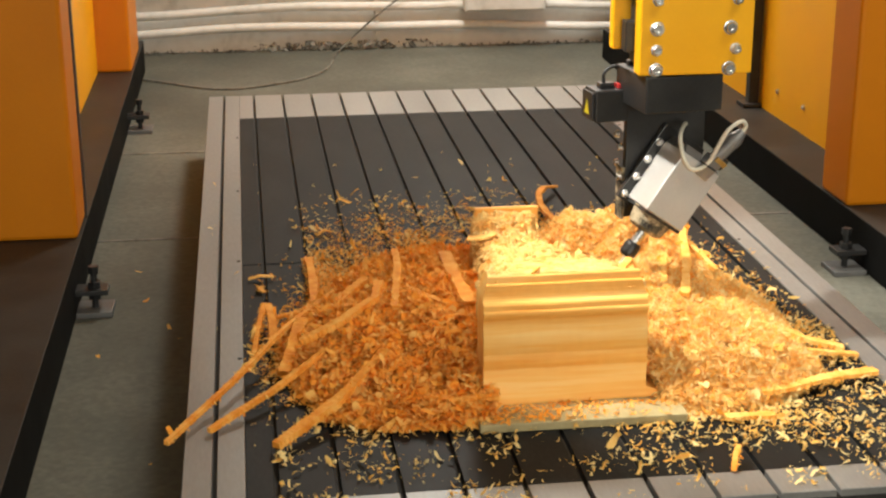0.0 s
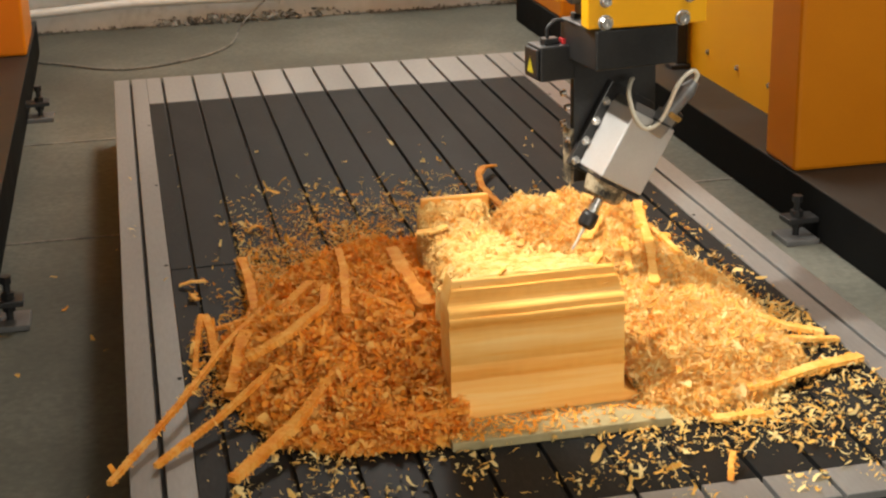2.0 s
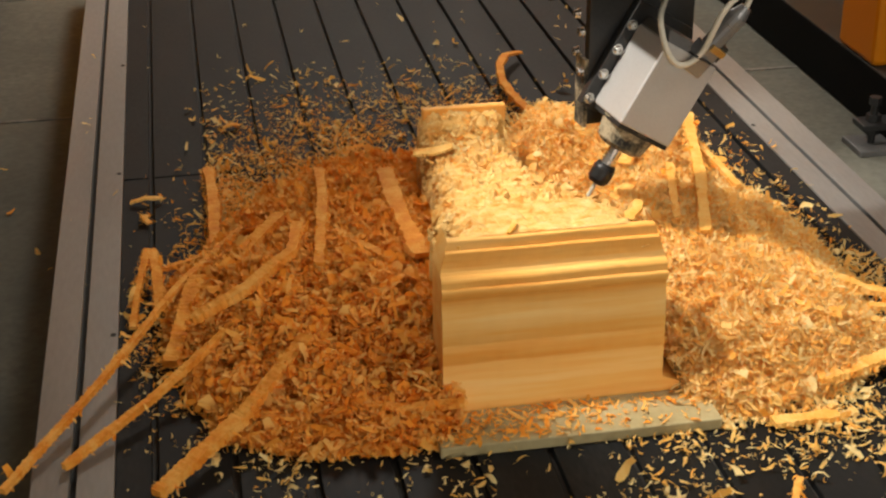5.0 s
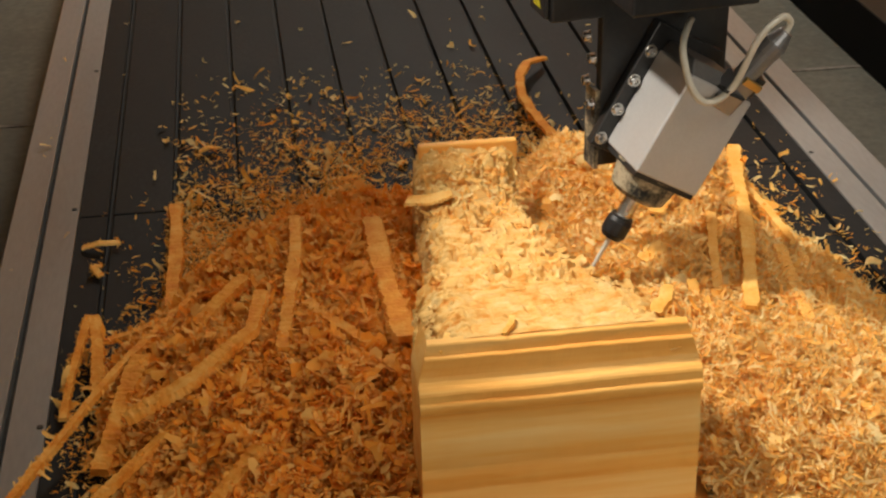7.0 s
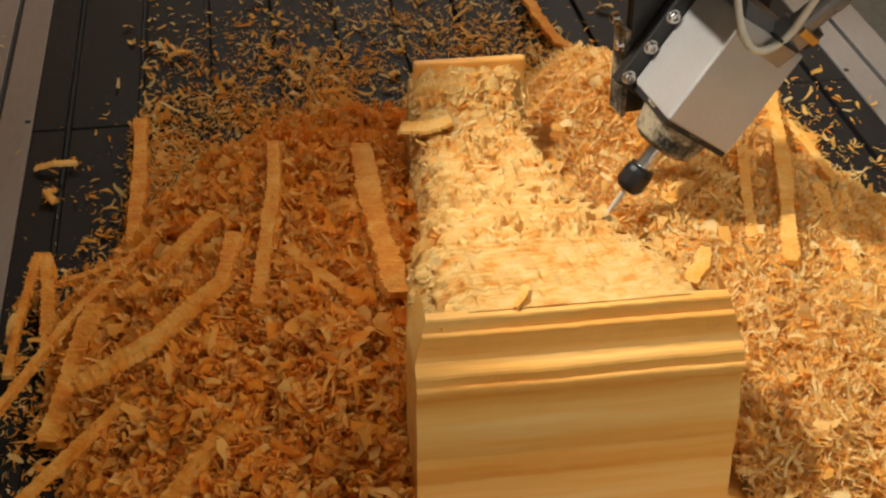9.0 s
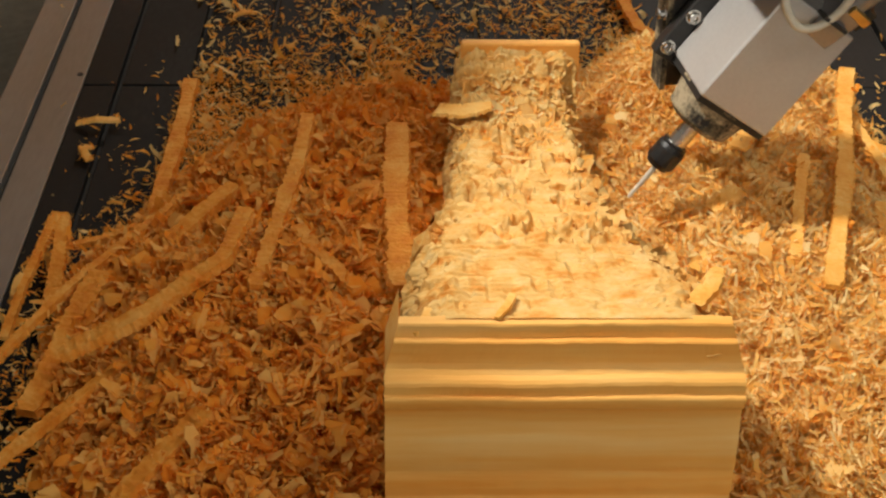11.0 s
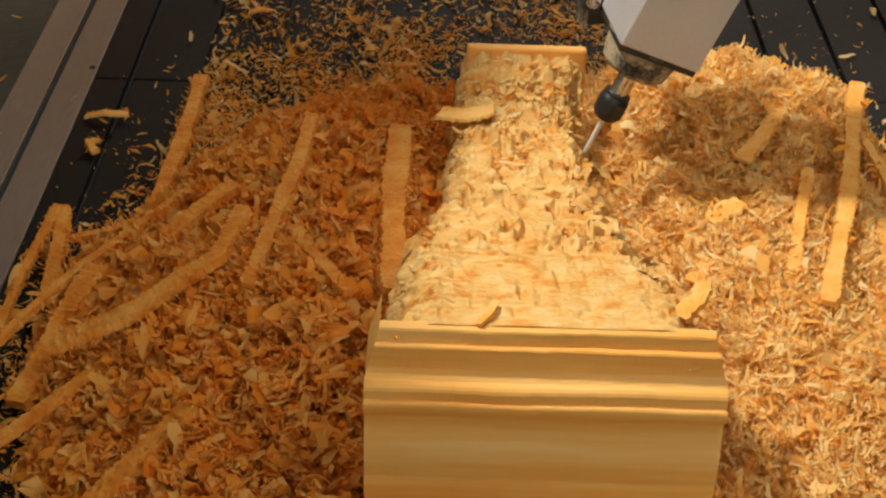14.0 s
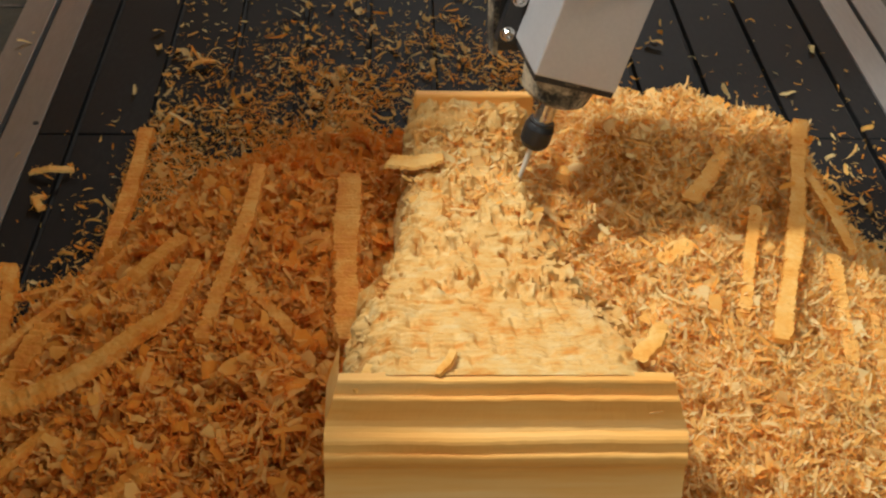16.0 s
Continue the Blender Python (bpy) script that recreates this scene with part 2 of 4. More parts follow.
def tube(name, pts, r, material, parent=None, label=""):
    """A smooth hose through the points, as a mesh."""
    pts = [Vector(p) for p in pts]
    path = []
    for i in range(len(pts) - 1):
        p0, p1, p2, p3 = pts[max(i - 1, 0)], pts[i], pts[i + 1], pts[min(i + 2, len(pts) - 1)]
        for k in range(6):
            t = k / 6
            path.append(0.5 * ((2 * p1) + (p2 - p0) * t + (2 * p0 - 5 * p1 + 4 * p2 - p3) * t * t + (3 * p1 - p0 - 3 * p2 + p3) * t ** 3))
    path.append(pts[-1])
    bm = bmesh.new()
    rings = []
    side = Vector((0.31, 0.22, 0.92))
    for i, p in enumerate(path):
        d = (path[min(i + 1, len(path) - 1)] - path[max(i - 1, 0)]).normalized()
        u = d.cross(side).normalized()
        v = d.cross(u)
        rings.append([bm.verts.new(p + r * (math.cos(a * math.tau / 8) * u + math.sin(a * math.tau / 8) * v)) for a in range(8)])
    for l1, l2 in zip(rings, rings[1:]):
        for i in range(8):
            bm.faces.new((l1[i], l1[(i + 1) % 8], l2[(i + 1) % 8], l2[i]))
    bm.faces.new(rings[0])
    bm.faces.new(rings[-1])
    return part(name, bm, material, parent, label, smooth=True)


def mesh_from(name, verts, faces, material, smooth=False):
    me = bpy.data.meshes.new(name)
    me.from_pydata(verts, [], faces)
    me.materials.append(material)
    if smooth:
        me.polygons.foreach_set("use_smooth", [True] * len(me.polygons))
    return me


rng = np.random.default_rng(7)


LATTICES = {k: np.random.default_rng(k).random((64, 64)) for k in range(80)}


def vnoise(x, y, scale, seed):
    """Smooth value noise, 0 to 1."""
    g = LATTICES[seed]
    u, v = np.asarray(x) * scale + 100, np.asarray(y) * scale + 100
    i, j = np.floor(u).astype(int), np.floor(v).astype(int)
    a, b = u - i, v - j
    a, b = a * a * (3 - 2 * a), b * b * (3 - 2 * b)
    i0, i1, j0, j1 = i % 64, (i + 1) % 64, j % 64, (j + 1) % 64
    return g[i0, j0] * (1 - a) * (1 - b) + g[i1, j0] * a * (1 - b) + g[i0, j1] * (1 - a) * b + g[i1, j1] * a * b


# ---- the hall ----
FLOOR_Z = -0.21
floor = part("floor", boxed(-4.0, 3.9, -9.0, 2.2, FLOOR_Z - 0.12, FLOOR_Z), M_CONCRETE)
tagged(floor, "worn grey concrete workshop floor with saw-cut joints", "floor", kind="structure")


def floor_joint(y):
    ob = part("trim", boxed(-4.0, 3.9, y - 0.006, y + 0.006, FLOOR_Z, FLOOR_Z + 0.0025), M_GRIME)
    tagged(ob, "dark dirt-filled joint in the concrete floor", "floor joint", kind="structure")


for jy in (-0.97, 0.05):
    floor_joint(jy)


def wall(name, x0, x1, y0, y1, z0, z1, label):
    return tagged(part(name, boxed(x0, x1, y0, y1, z0, z1), M_WALL), label, "wall", kind="structure")


def north_wall():
    """Whitewashed wall, uneven, in a fine grid so that its face undulates."""
    bm = bmesh.new()
    nx, nz = 90, 40
    grid = []
    for i in range(nx + 1):
        col = []
        for k in range(nz + 1):
            x, z = -4.0 + 7.9 * i / nx, FLOOR_Z + 3.4 * (k / nz) ** 1.6
            y = 1.99 + 0.016 * (noise.noise((x * 1.7, 3.1, z * 3)) + 0.5 * noise.noise((x * 6, 1.1, z * 8)))
            col.append(bm.verts.new((x, y, z)))
        grid.append(col)
    for i in range(nx):
        for k in range(nz):
            bm.faces.new((grid[i][k], grid[i + 1][k], grid[i + 1][k + 1], grid[i][k + 1]))
    box(bm, -4.0, 3.9, 2.05, 2.2, FLOOR_Z, FLOOR_Z + 3.4)
    ob = part("wall_north", bm, M_WALL, smooth=True)
    tagged(ob, "uneven whitewashed masonry wall, grimy at its foot", "wall", kind="structure")


north_wall()
# the south wall has an added opening behind the camera, for the front fill lamp
wall("wall_south", -4.0, -0.2, -9.2, -9.0, FLOOR_Z, 3.19, "plain whitewashed wall of the hall beside an added opening")
wall("wall_south", 1.8, 3.9, -9.2, -9.0, FLOOR_Z, 3.19, "plain whitewashed wall of the hall beside an added opening")
wall("wall_south", -0.2, 1.8, -9.2, -9.0, FLOOR_Z, 0.8, "plain whitewashed wall below an added opening")
wall("wall_south", -0.2, 1.8, -9.2, -9.0, 2.2, 3.19, "plain whitewashed wall above an added opening")
wall("wall_west", -4.2, -4.0, -9.2, 2.2, FLOOR_Z, 3.19, "plain whitewashed side wall of the hall")
# the east wall, out of view, has an added opening with no lamp in it
wall("wall_east", 3.9, 4.1, -9.2, -4.4, FLOOR_Z, 3.19, "plain whitewashed side wall beside an unlit added opening")
wall("wall_east", 3.9, 4.1, -2.8, 2.2, FLOOR_Z, 3.19, "plain whitewashed side wall beside an unlit added opening")
wall("wall_east", 3.9, 4.1, -4.4, -2.8, FLOOR_Z, 0.8, "plain whitewashed wall below an added opening")
wall("wall_east", 3.9, 4.1, -4.4, -2.8, 1.95, 3.19, "plain whitewashed wall above an added opening")
ceiling = part("ceiling", boxed(-4.2, 4.1, -9.2, 2.2, 3.19, 3.3), M_WALL)
tagged(ceiling, "plain white workshop ceiling", "ceiling", kind="structure")


def skirting_grime():
    """Crumbled dirt along the foot of the wall."""
    n = 700
    verts, faces = [], []
    for i in range(n):
        x = rng.uniform(-0.6, 2.4)
        s = rng.uniform(0.004, 0.016) * (1.6 if 0.1 < x < 0.8 else 0.8)
        c = np.array((x, 1.965 - rng.random() * 0.03, FLOOR_Z + rng.random() * (0.035 if 0.0 < x < 0.9 else 0.012)))
        o = len(verts)
        p = rng.normal(0, 1, (4, 3))
        p /= np.linalg.norm(p, axis=1)[:, None]
        verts += [tuple(c + s * q) for q in p]
        faces += [(o, o + 1, o + 2), (o, o + 1, o + 3), (o, o + 2, o + 3), (o + 1, o + 2, o + 3)]
    ob = new("dirt", mesh_from("dirt", verts, faces, M_GRIME))
    tagged(ob, "dark crumbled dirt along the foot of the wall", "dirt", kind="stuff")


skirting_grime()


def wall_pipe(z, seed):
    pts = []
    for i in range(14):
        x = -1.0 + i * 0.3
        pts.append((x, 1.935, z + 0.014 * math.sin(x * 2.1 + seed) + 0.006 * math.sin(x * 5.3 + 2 * seed)))
    p = thing("wall_pipe", "white painted pipe running along the wall", "pipe", group="pipes on the wall")
    tube("pipe_run", pts, 0.021, M_WALL, p)
    for x in (-0.6, 0.6, 1.8):
        part("clip", boxed(x, x + 0.02, 1.93, 1.985, z - 0.03, z + 0.03), M_WALL, p)


wall_pipe(-0.012, 0.4)
wall_pipe(-0.105, 0.9)
wall_pipe(0.10, 1.7)


def junction_box():
    b = thing("junction_box", "white rectangular box fixed to the wall above the pipes", "box")
    part("case", boxed(1.02, 1.41, 1.86, 1.975, -0.03, 0.25), M_WALL, b, bevel=0.006)
    part("lid", boxed(1.03, 1.40, 1.85, 1.86, -0.02, 0.24), M_WALL, b, bevel=0.003)


junction_box()
c = thing("floor_cable", "thin dark cable lying across the concrete floor", "cable")
tube("cable", [(-0.9, 1.55, FLOOR_Z + 0.006), (-0.466, 1.34, FLOOR_Z + 0.006), (-0.147, 1.10, FLOOR_Z + 0.006), (0.12, 1.18, FLOOR_Z + 0.006),
               (0.32, 1.42, FLOOR_Z + 0.006), (0.42, 1.88, FLOOR_Z + 0.01), (0.58, 1.90, -0.06), (0.77, 1.90, 0.10), (0.85, 1.9, 0.3)], 0.0042, M_GRIME, c)

# ---- machine bed ----
SLOT = 0.1
FAR, PANEL_FAR, JOINT, PANEL_NEAR, NEAR = 0.0, -0.351, -1.868, -3.06, -3.145
EDGES = [-0.05] + [i * SLOT for i in range(12)] + [1.15]
bed = thing("machine_bed", "long router bed of dark plastic strips and aluminium T-slots", "machine table")
part("bed_frame", boxed(-0.15, 1.25, NEAR + 0.02, FAR - 0.02, FLOOR_Z, -0.032), M_BLACK, bed, "black steel frame under the bed", bevel=0.004)
part("slot_floor", boxed(-0.152, 1.252, NEAR + 0.004, FAR - 0.004, -0.032, -0.013), M_GROOVE, bed, "dark bottom of the T-slots")


def slat_mesh(name, x0, x1, y0, y1, z1, material, holes=()):
    bm = boxed(x0, x1, y0, y1, -0.013, z1)
    bmesh.ops.bevel(bm, geom=[e for e in bm.edges if all(v.co.z > -0.005 for v in e.verts)], offset=0.0012, segments=1, affect="EDGES")
    return bm


for x0, x1 in zip(EDGES, EDGES[1:]):
    gap0 = 0.0 if x0 < 0 else 0.0042
    gap1 = 0.0 if x1 > 1.12 else 0.0042
    dz = float(rng.uniform(-0.0006, 0.0006))
    part("panel", slat_mesh("panel", x0 + gap0, x1 - gap1, JOINT + 0.0012, PANEL_FAR - 0.0015, -0.001 + dz, M_PVC), M_PVC, bed)
    part("panel", slat_mesh("panel", x0 + gap0, x1 - gap1, PANEL_NEAR + 0.0015, JOINT - 0.0012, -0.0012 - dz, M_PVC), M_PVC, bed)
    part("end_plate", slat_mesh("end_plate", x0 + gap0, x1 - gap1, PANEL_FAR, FAR, 0.0, M_ALU), M_ALU, bed, "pale milled aluminium plate")
    part("end_plate", slat_mesh("end_plate", x0 + gap0, x1 - gap1, NEAR, PANEL_NEAR, 0.0, M_ALU), M_ALU, bed, "pale milled aluminium plate")
for x0, x1 in ((-0.154, -0.106), (-0.0975, -0.0505), (1.1505, 1.1965), (1.2045, 1.256)):
    part("side_rail", slat_mesh("side_rail", x0, x1, NEAR, FAR, 0.0, M_ALU), M_ALU, bed, "pale milled aluminium side rail")
for sx in (-0.058, 1.158):
    for k in range(5):
        part("screw_hole", rodded((sx, -0.62 - 0.61 * k, -0.002), (sx, -0.62 - 0.61 * k, 0.0012), 0.0042, n=10), M_GROOVE, bed, "dark countersunk screw hole")


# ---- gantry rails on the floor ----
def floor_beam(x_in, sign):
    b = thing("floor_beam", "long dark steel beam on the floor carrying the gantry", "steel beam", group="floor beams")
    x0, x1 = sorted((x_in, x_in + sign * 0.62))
    part("beam_body", boxed(x0, x1, -4.6, 1.55, FLOOR_Z + 0.004, -0.074), M_BEAMSHADE, b, "beam side coloured near black for its deep shade")
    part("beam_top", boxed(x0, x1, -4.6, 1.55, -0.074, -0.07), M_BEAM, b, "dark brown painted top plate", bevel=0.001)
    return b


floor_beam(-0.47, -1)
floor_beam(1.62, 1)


def levelling_foot(x, y, sign):
    """A bracket off the beam with a screw standing on a base plate."""
    f = thing("levelling_foot", "black levelling foot with screw and base plate beside the beam", "machine foot", pose(x, y, FLOOR_Z), group="levelling feet")
    part("base_plate", boxed(-0.045, 0.045, -0.05, 0.05, 0, 0.014), M_DARKGREY, f, "dark grey steel base plate", bevel=0.002)
    part("bracket", boxed(-0.05 if sign < 0 else -0.035, 0.035 if sign < 0 else 0.05, -0.03, 0.03, 0.052, 0.066), M_BLACK, f, bevel=0.002)
    part("screw", rodded((0, 0, 0.014), (0, 0, 0.118), 0.0085), M_BLACK, f, "black threaded screw")
    part("nut", rodded((0, 0, 0.066), (0, 0, 0.082), 0.017, n=6), M_BLACK, f)
    part("nut", rodded((0, 0, 0.036), (0, 0, 0.05), 0.017, n=6), M_BLACK, f)
    part("screw_head", rodded((0, 0, 0.104), (0, 0, 0.122), 0.014, n=6), M_BLACK, f)


for fy in (-1.56, 0.40):
    levelling_foot(-0.425, fy, -1)
    levelling_foot(1.57, fy + 0.04, 1)


# ---- gantry ----
def build_gantry():
    g = thing("gantry", "yellow painted steel machine gantry standing on floor beams, legs toned orange for shade", "gantry")

    def leg(x_in, sign, y0, y1, label):
        x0, x1 = sorted((x_in, x_in + sign * 0.5))
        part("leg", boxed(x0, x1, y0, y1, -0.07, 2.0), M_YELLOWSHADE, g, label, bevel=0.012)

    for x_in, sign in ((-0.475, -1), (1.62, 1)):
        leg(x_in, sign, -1.385, -1.19, "box leg in yellow paint deepened to orange for shade")
        leg(x_in, sign, 0.84, 1.3, "box leg in yellow paint deepened to orange for shade")
        px = x_in + sign * (0.135 if sign < 0 else 0.18)
        x0, x1 = sorted((px, px + sign * 0.02))
        part("web_panel", boxed(x0, x1, -1.2, 0.9, -0.07, 2.0), M_YELLOW, g, "yellow painted panel between the legs")
    part("edge_strip", boxed(-0.488, -0.47, -1.19, -1.17, -0.07, 2.0), M_BLACK, g, "thin black strip")
    bm = box(bmesh.new(), 1.755, 1.792, -0.13, -0.09, -0.068, 2.0)
    box(bm, 1.73, 1.797, -0.15, -0.07, -0.068, -0.055)
    part("guide_post", bm, M_BLACK, g, "black upright post with a foot plate", bevel=0.002)
    for k in range(3):
        part("screw", cap_screw(bmesh.new(), (1.799, -0.3 - 0.25 * k, 0.02), (-1, 0, 0), 0.008, 0.006), M_CHROME, g, "small bright screw")
        part("screw", cap_screw(bmesh.new(), (1.754, -0.11, 0.12 + 0.2 * k), (-1, 0, 0), 0.010, 0.008), M_CHROME, g, "small bright screw")
    part("cross_beam", boxed(-0.97, 2.12, -1.385, -0.95, 2.0, 2.45), M_YELLOW, g, "yellow painted cross beam", bevel=0.012)
    return g


gantry = build_gantry()


# ---- milling head ----
def build_head():
    """The origin is the tilt axis; the column above travels with it."""
    h = thing("milling_head", "yellow milling head with black fork and tilted grey spindle", "milling head")
    # upright column: rear body, front plate with folded edges
    part("column_body", boxed(-0.135, 0.15, 0.02, 0.045, 0.27, 1.7), M_YELLOW, h, "yellow painted rear plate", bevel=0.004)
    part("column_body", boxed(-0.04, 0.12, 0.045, 0.14, 0.27, 1.7), M_BLACK, h, "black column body", bevel=0.004)
    part("carriage_arm", boxed(-0.13, 0.145, 0.045, 1.3, 1.45, 1.72), M_YELLOW, h, "yellow carriage arm", bevel=0.004)
    bm = bmesh.new()
    outline = ((-0.101, -0.022), (-0.101, -0.062), (0.122, -0.062), (0.122, -0.022), (0.114, -0.022), (0.114, -0.052), (-0.093, -0.052), (-0.093, -0.022))
    lo = [bm.verts.new((x, y, 0.232)) for x, y in outline]
    hi = [bm.verts.new((x, y, 1.7)) for x, y in outline]
    for i in range(8):
        bm.faces.new((lo[i], lo[(i + 1) % 8], hi[(i + 1) % 8], hi[i]))
    bm.faces.new(lo)
    bm.faces.new(hi)
    part("front_plate", bm, M_YELLOW, h, "bright yellow folded front plate", bevel=0.003)
    part("guide_rail", boxed(-0.10, -0.085, -0.02, 0.018, 0.25, 1.7), M_BLACK, h, "black linear guide")
    part("guide_rail", boxed(0.09, 0.105, -0.02, 0.018, 0.25, 1.7), M_BLACK, h, "black linear guide")
    for k in range(4):
        part("guide_block", boxed(-0.118, -0.082, -0.018, 0.016, 0.27 + 0.11 * k, 0.33 + 0.11 * k), M_BLACK, h, bevel=0.003)
    for x in (-0.068, 0.076):
        for z, r in ((0.243, 0.0115), (0.281, 0.009), (0.322, 0.0115), (0.376, 0.009), (0.42, 0.0115)):
            part("screw", cap_screw(bmesh.new(), (x + (0.012 if x > 0 and r < 0.01 else 0), -0.0622, z), (0, -1, 0), r, 0.012), M_CHROME, h, "bright socket head screw", smooth=False)
    f = Matrix.Rotation(radians(TURN), 4, "Z")
    # turntable block under the column and the fork plate behind the spindle
    bm = box(bmesh.new(), -0.095, 0.066, -0.055, 0.10, 0.157, 0.229, f)
    part("swivel_block", bm, M_BLACK, h, "black swivel housing", bevel=0.003)
    part("swivel_neck", rodded((0.0, 0.03, 0.225), (0.0, 0.03, 0.28), 0.075, n=28), M_BLACK, h)
    bm = box(bmesh.new(), -0.082, 0.09, 0.068, 0.084, -0.02, 0.24, f)
    box(bm, -0.082, -0.03, 0.068, 0.084, -0.085, -0.02, f)
    part("fork_plate", bm, M_BLACK, h, "black steel fork plate", bevel=0.002)
    bm = box(bmesh.new(), -0.0885, -0.0825, 0.066, 0.10, -0.088, 0.02, f)
    part("dust_edge", bm, M_DUST, h, "dusty plate edge")
    for z in (-0.0, 0.026, 0.062, 0.085):
        part("screw", cap_screw(bmesh.new(), f @ Vector((-0.0885, 0.075 + (0.018 if z in (0.026, 0.085) else 0), z)), f.to_3x3() @ Vector((-1, 0, 0)), 0.0065, 0.008), M_CHROME, h, "bright socket head screw")
    bm = box(bmesh.new(), -0.152, -0.082, 0.06, 0.125, 0.118, 0.183, f)
    box(bm, -0.159, -0.152, 0.064, 0.121, 0.122, 0.179, f)
    motor = part("servo_motor", bm, M_BLACK, h, "black servo motor", bevel=0.004)
    part("plug", box(bmesh.new(), -0.135, -0.105, 0.08, 0.105, 0.183, 0.194, f), M_BLACK, motor, bevel=0.002)
    part("red_collar", box(bmesh.new(), -0.100, -0.090, 0.075, 0.095, 0.183, 0.192, f), M_RED, motor, "small red collar")
    bm = bmesh.new()
    bm.faces.new([bm.verts.new(f @ Vector(p)) for p in ((-0.1595, 0.078, 0.133), (-0.1595, 0.106, 0.133), (-0.1595, 0.092, 0.163))])
    bmesh.ops.solidify(bm, geom=bm.faces[:], thickness=0.0006)
    part("warning_label", bm, M_LABEL, motor, "yellow warning triangle")
    tube("motor_cable", [f @ Vector(p) for p in ((-0.125, 0.09, 0.191), (-0.125, 0.09, 0.213), (-0.105, 0.09, 0.226), (-0.085, 0.09, 0.216), (-0.075, 0.09, 0.18))], 0.0035, M_RUBBER, motor, "black motor cable")
    return h


head = build_head()


def build_spindle(parent):
    """Square spindle in its own space: the tilt axis at the origin, the tool tip at z = -PIVOT."""
    w, b0 = 0.0475, 0.149 - PIVOT
    b1 = b0 + 0.135
    bm = box(bmesh.new(), -w, w, -w, w, b0, b1)
    s = part("spindle", bm, M_SPINDLE, parent, "square grey aluminium spindle", bevel=0.0025)
    bm = bmesh.new()
    lo = [bm.verts.new((x * w, y * w, b1)) for x, y in ((-0.98, -0.98), (0.98, -0.98), (0.98, 0.98), (-0.98, 0.98))]
    hi = [bm.verts.new((x * w, y * w, b1 + 0.016)) for x, y in ((-0.9, -0.55), (0.55, -0.55), (0.55, 0.9), (-0.9, 0.9))]
    for i in range(4):
        bm.faces.new((lo[i], lo[(i + 1) % 4], hi[(i + 1) % 4], hi[i]))
    bm.faces.new(hi)
    bm.faces.new(lo[::-1])
    part("end_cap", bm, M_DARKGREY, s, "grey bevelled end cap", bevel=0.002)
    part("mount_plate", boxed(-0.066, 0.04, 0.049, 0.064, b0 - 0.012, b1 + 0.03), M_BLACK, s, "black mounting plate", bevel=0.002)
    for k in range(4):
        part("screw", cap_screw(bmesh.new(), (-0.0565, 0.049, b0 + 0.001 + 0.0419 * k), (0, -1, 0), 0.0068, 0.007), M_CHROME, s, "bright socket head screw")
    # dusty nose, shaft, collet nut and cutter
    bm = rodded((0, 0, b0 - 0.004), (0, 0, b0), 0.045, n=28)
    rod(bm, (0, 0, b0 - 0.034), (0, 0, b0 - 0.004), 0.037, 0.044, n=28)
    rod(bm, (0, 0, b0 - 0.040), (0, 0, b0 - 0.034), 0.028, 0.037, n=28)
    part("nose", bm, M_DUST, s, "black nose caked with wood dust", bevel=0.001)
    part("nose_flange", boxed(-0.044, 0.047, -0.044, 0.047, b0 - 0.007, b0 - 0.0005), M_BLACK, s, "black square flange")
    part("shaft", rodded((0, 0, 0.072 - PIVOT), (0, 0, b0 - 0.02), 0.0105, n=20), M_CHROME, s, "bright steel shaft", smooth=False)
    bm = rodded((0, 0, 0.054 - PIVOT), (0, 0, 0.072 - PIVOT), 0.0170, n=28)
    rod(bm, (0, 0, 0.047 - PIVOT), (0, 0, 0.054 - PIVOT), 0.0125, 0.0170, n=28)
    rod(bm, (0, 0, 0.072 - PIVOT), (0, 0, 0.077 - PIVOT), 0.0170, 0.0150, n=28)
    rod(bm, (0, 0, 0.077 - PIVOT), (0, 0, 0.080 - PIVOT), 0.0150, 0.0150, n=28)
    part("collet_nut", bm, M_BLACK, s, "black notched collet nut", bevel=0.0008)
    bm = rodded((0, 0, 0.0 - PIVOT), (0, 0, 0.046 - PIVOT), 0.0022, 0.0034, n=10)
    part("cutter", bm, M_CABLE, s, "thin pale cutter bit dusted with wood")
    # power plug with its looping cable
    top = Matrix.Translation((w - 0.034, -w + 0.004, b1 + 0.004)) @ pose(0, 0, 0, 14, 6, 0)
    plug = part("power_plug", box(bmesh.new(), -0.016, 0.016, -0.016, 0.014, -0.026, 0.020, top), M_GREYMETAL, s, "grey metal power plug", bevel=0.003)
    bm = bmesh.new()
    rod(bm, top @ Vector((0, 0, 0.020)), top @ Vector((0, 0, 0.062)), 0.0145, n=18)
    rod(bm, top @ Vector((0, 0, 0.062)), top @ Vector((0, 0, 0.078)), 0.0155, n=18)
    rod(bm, top @ Vector((0, 0, 0.078)), top @ Vector((0, 0, 0.096)), 0.0145, 0.008, n=18)
    part("plug_sleeve", bm, M_GREYMETAL, s, "grey cable gland", bevel=0.001)
    part("brass_latch", box(bmesh.new(), -0.006, 0.020, -0.0185, 0.017, 0.018, 0.028, top), M_BRASS, s, "brass latch", bevel=0.0012)
    part("clamp", box(bmesh.new(), 0.010, 0.022, -0.012, 0.016, 0.008, 0.034, top), M_BLACK, s, "black clip", bevel=0.001)
    tip = top @ Vector((0, 0, 0.094))
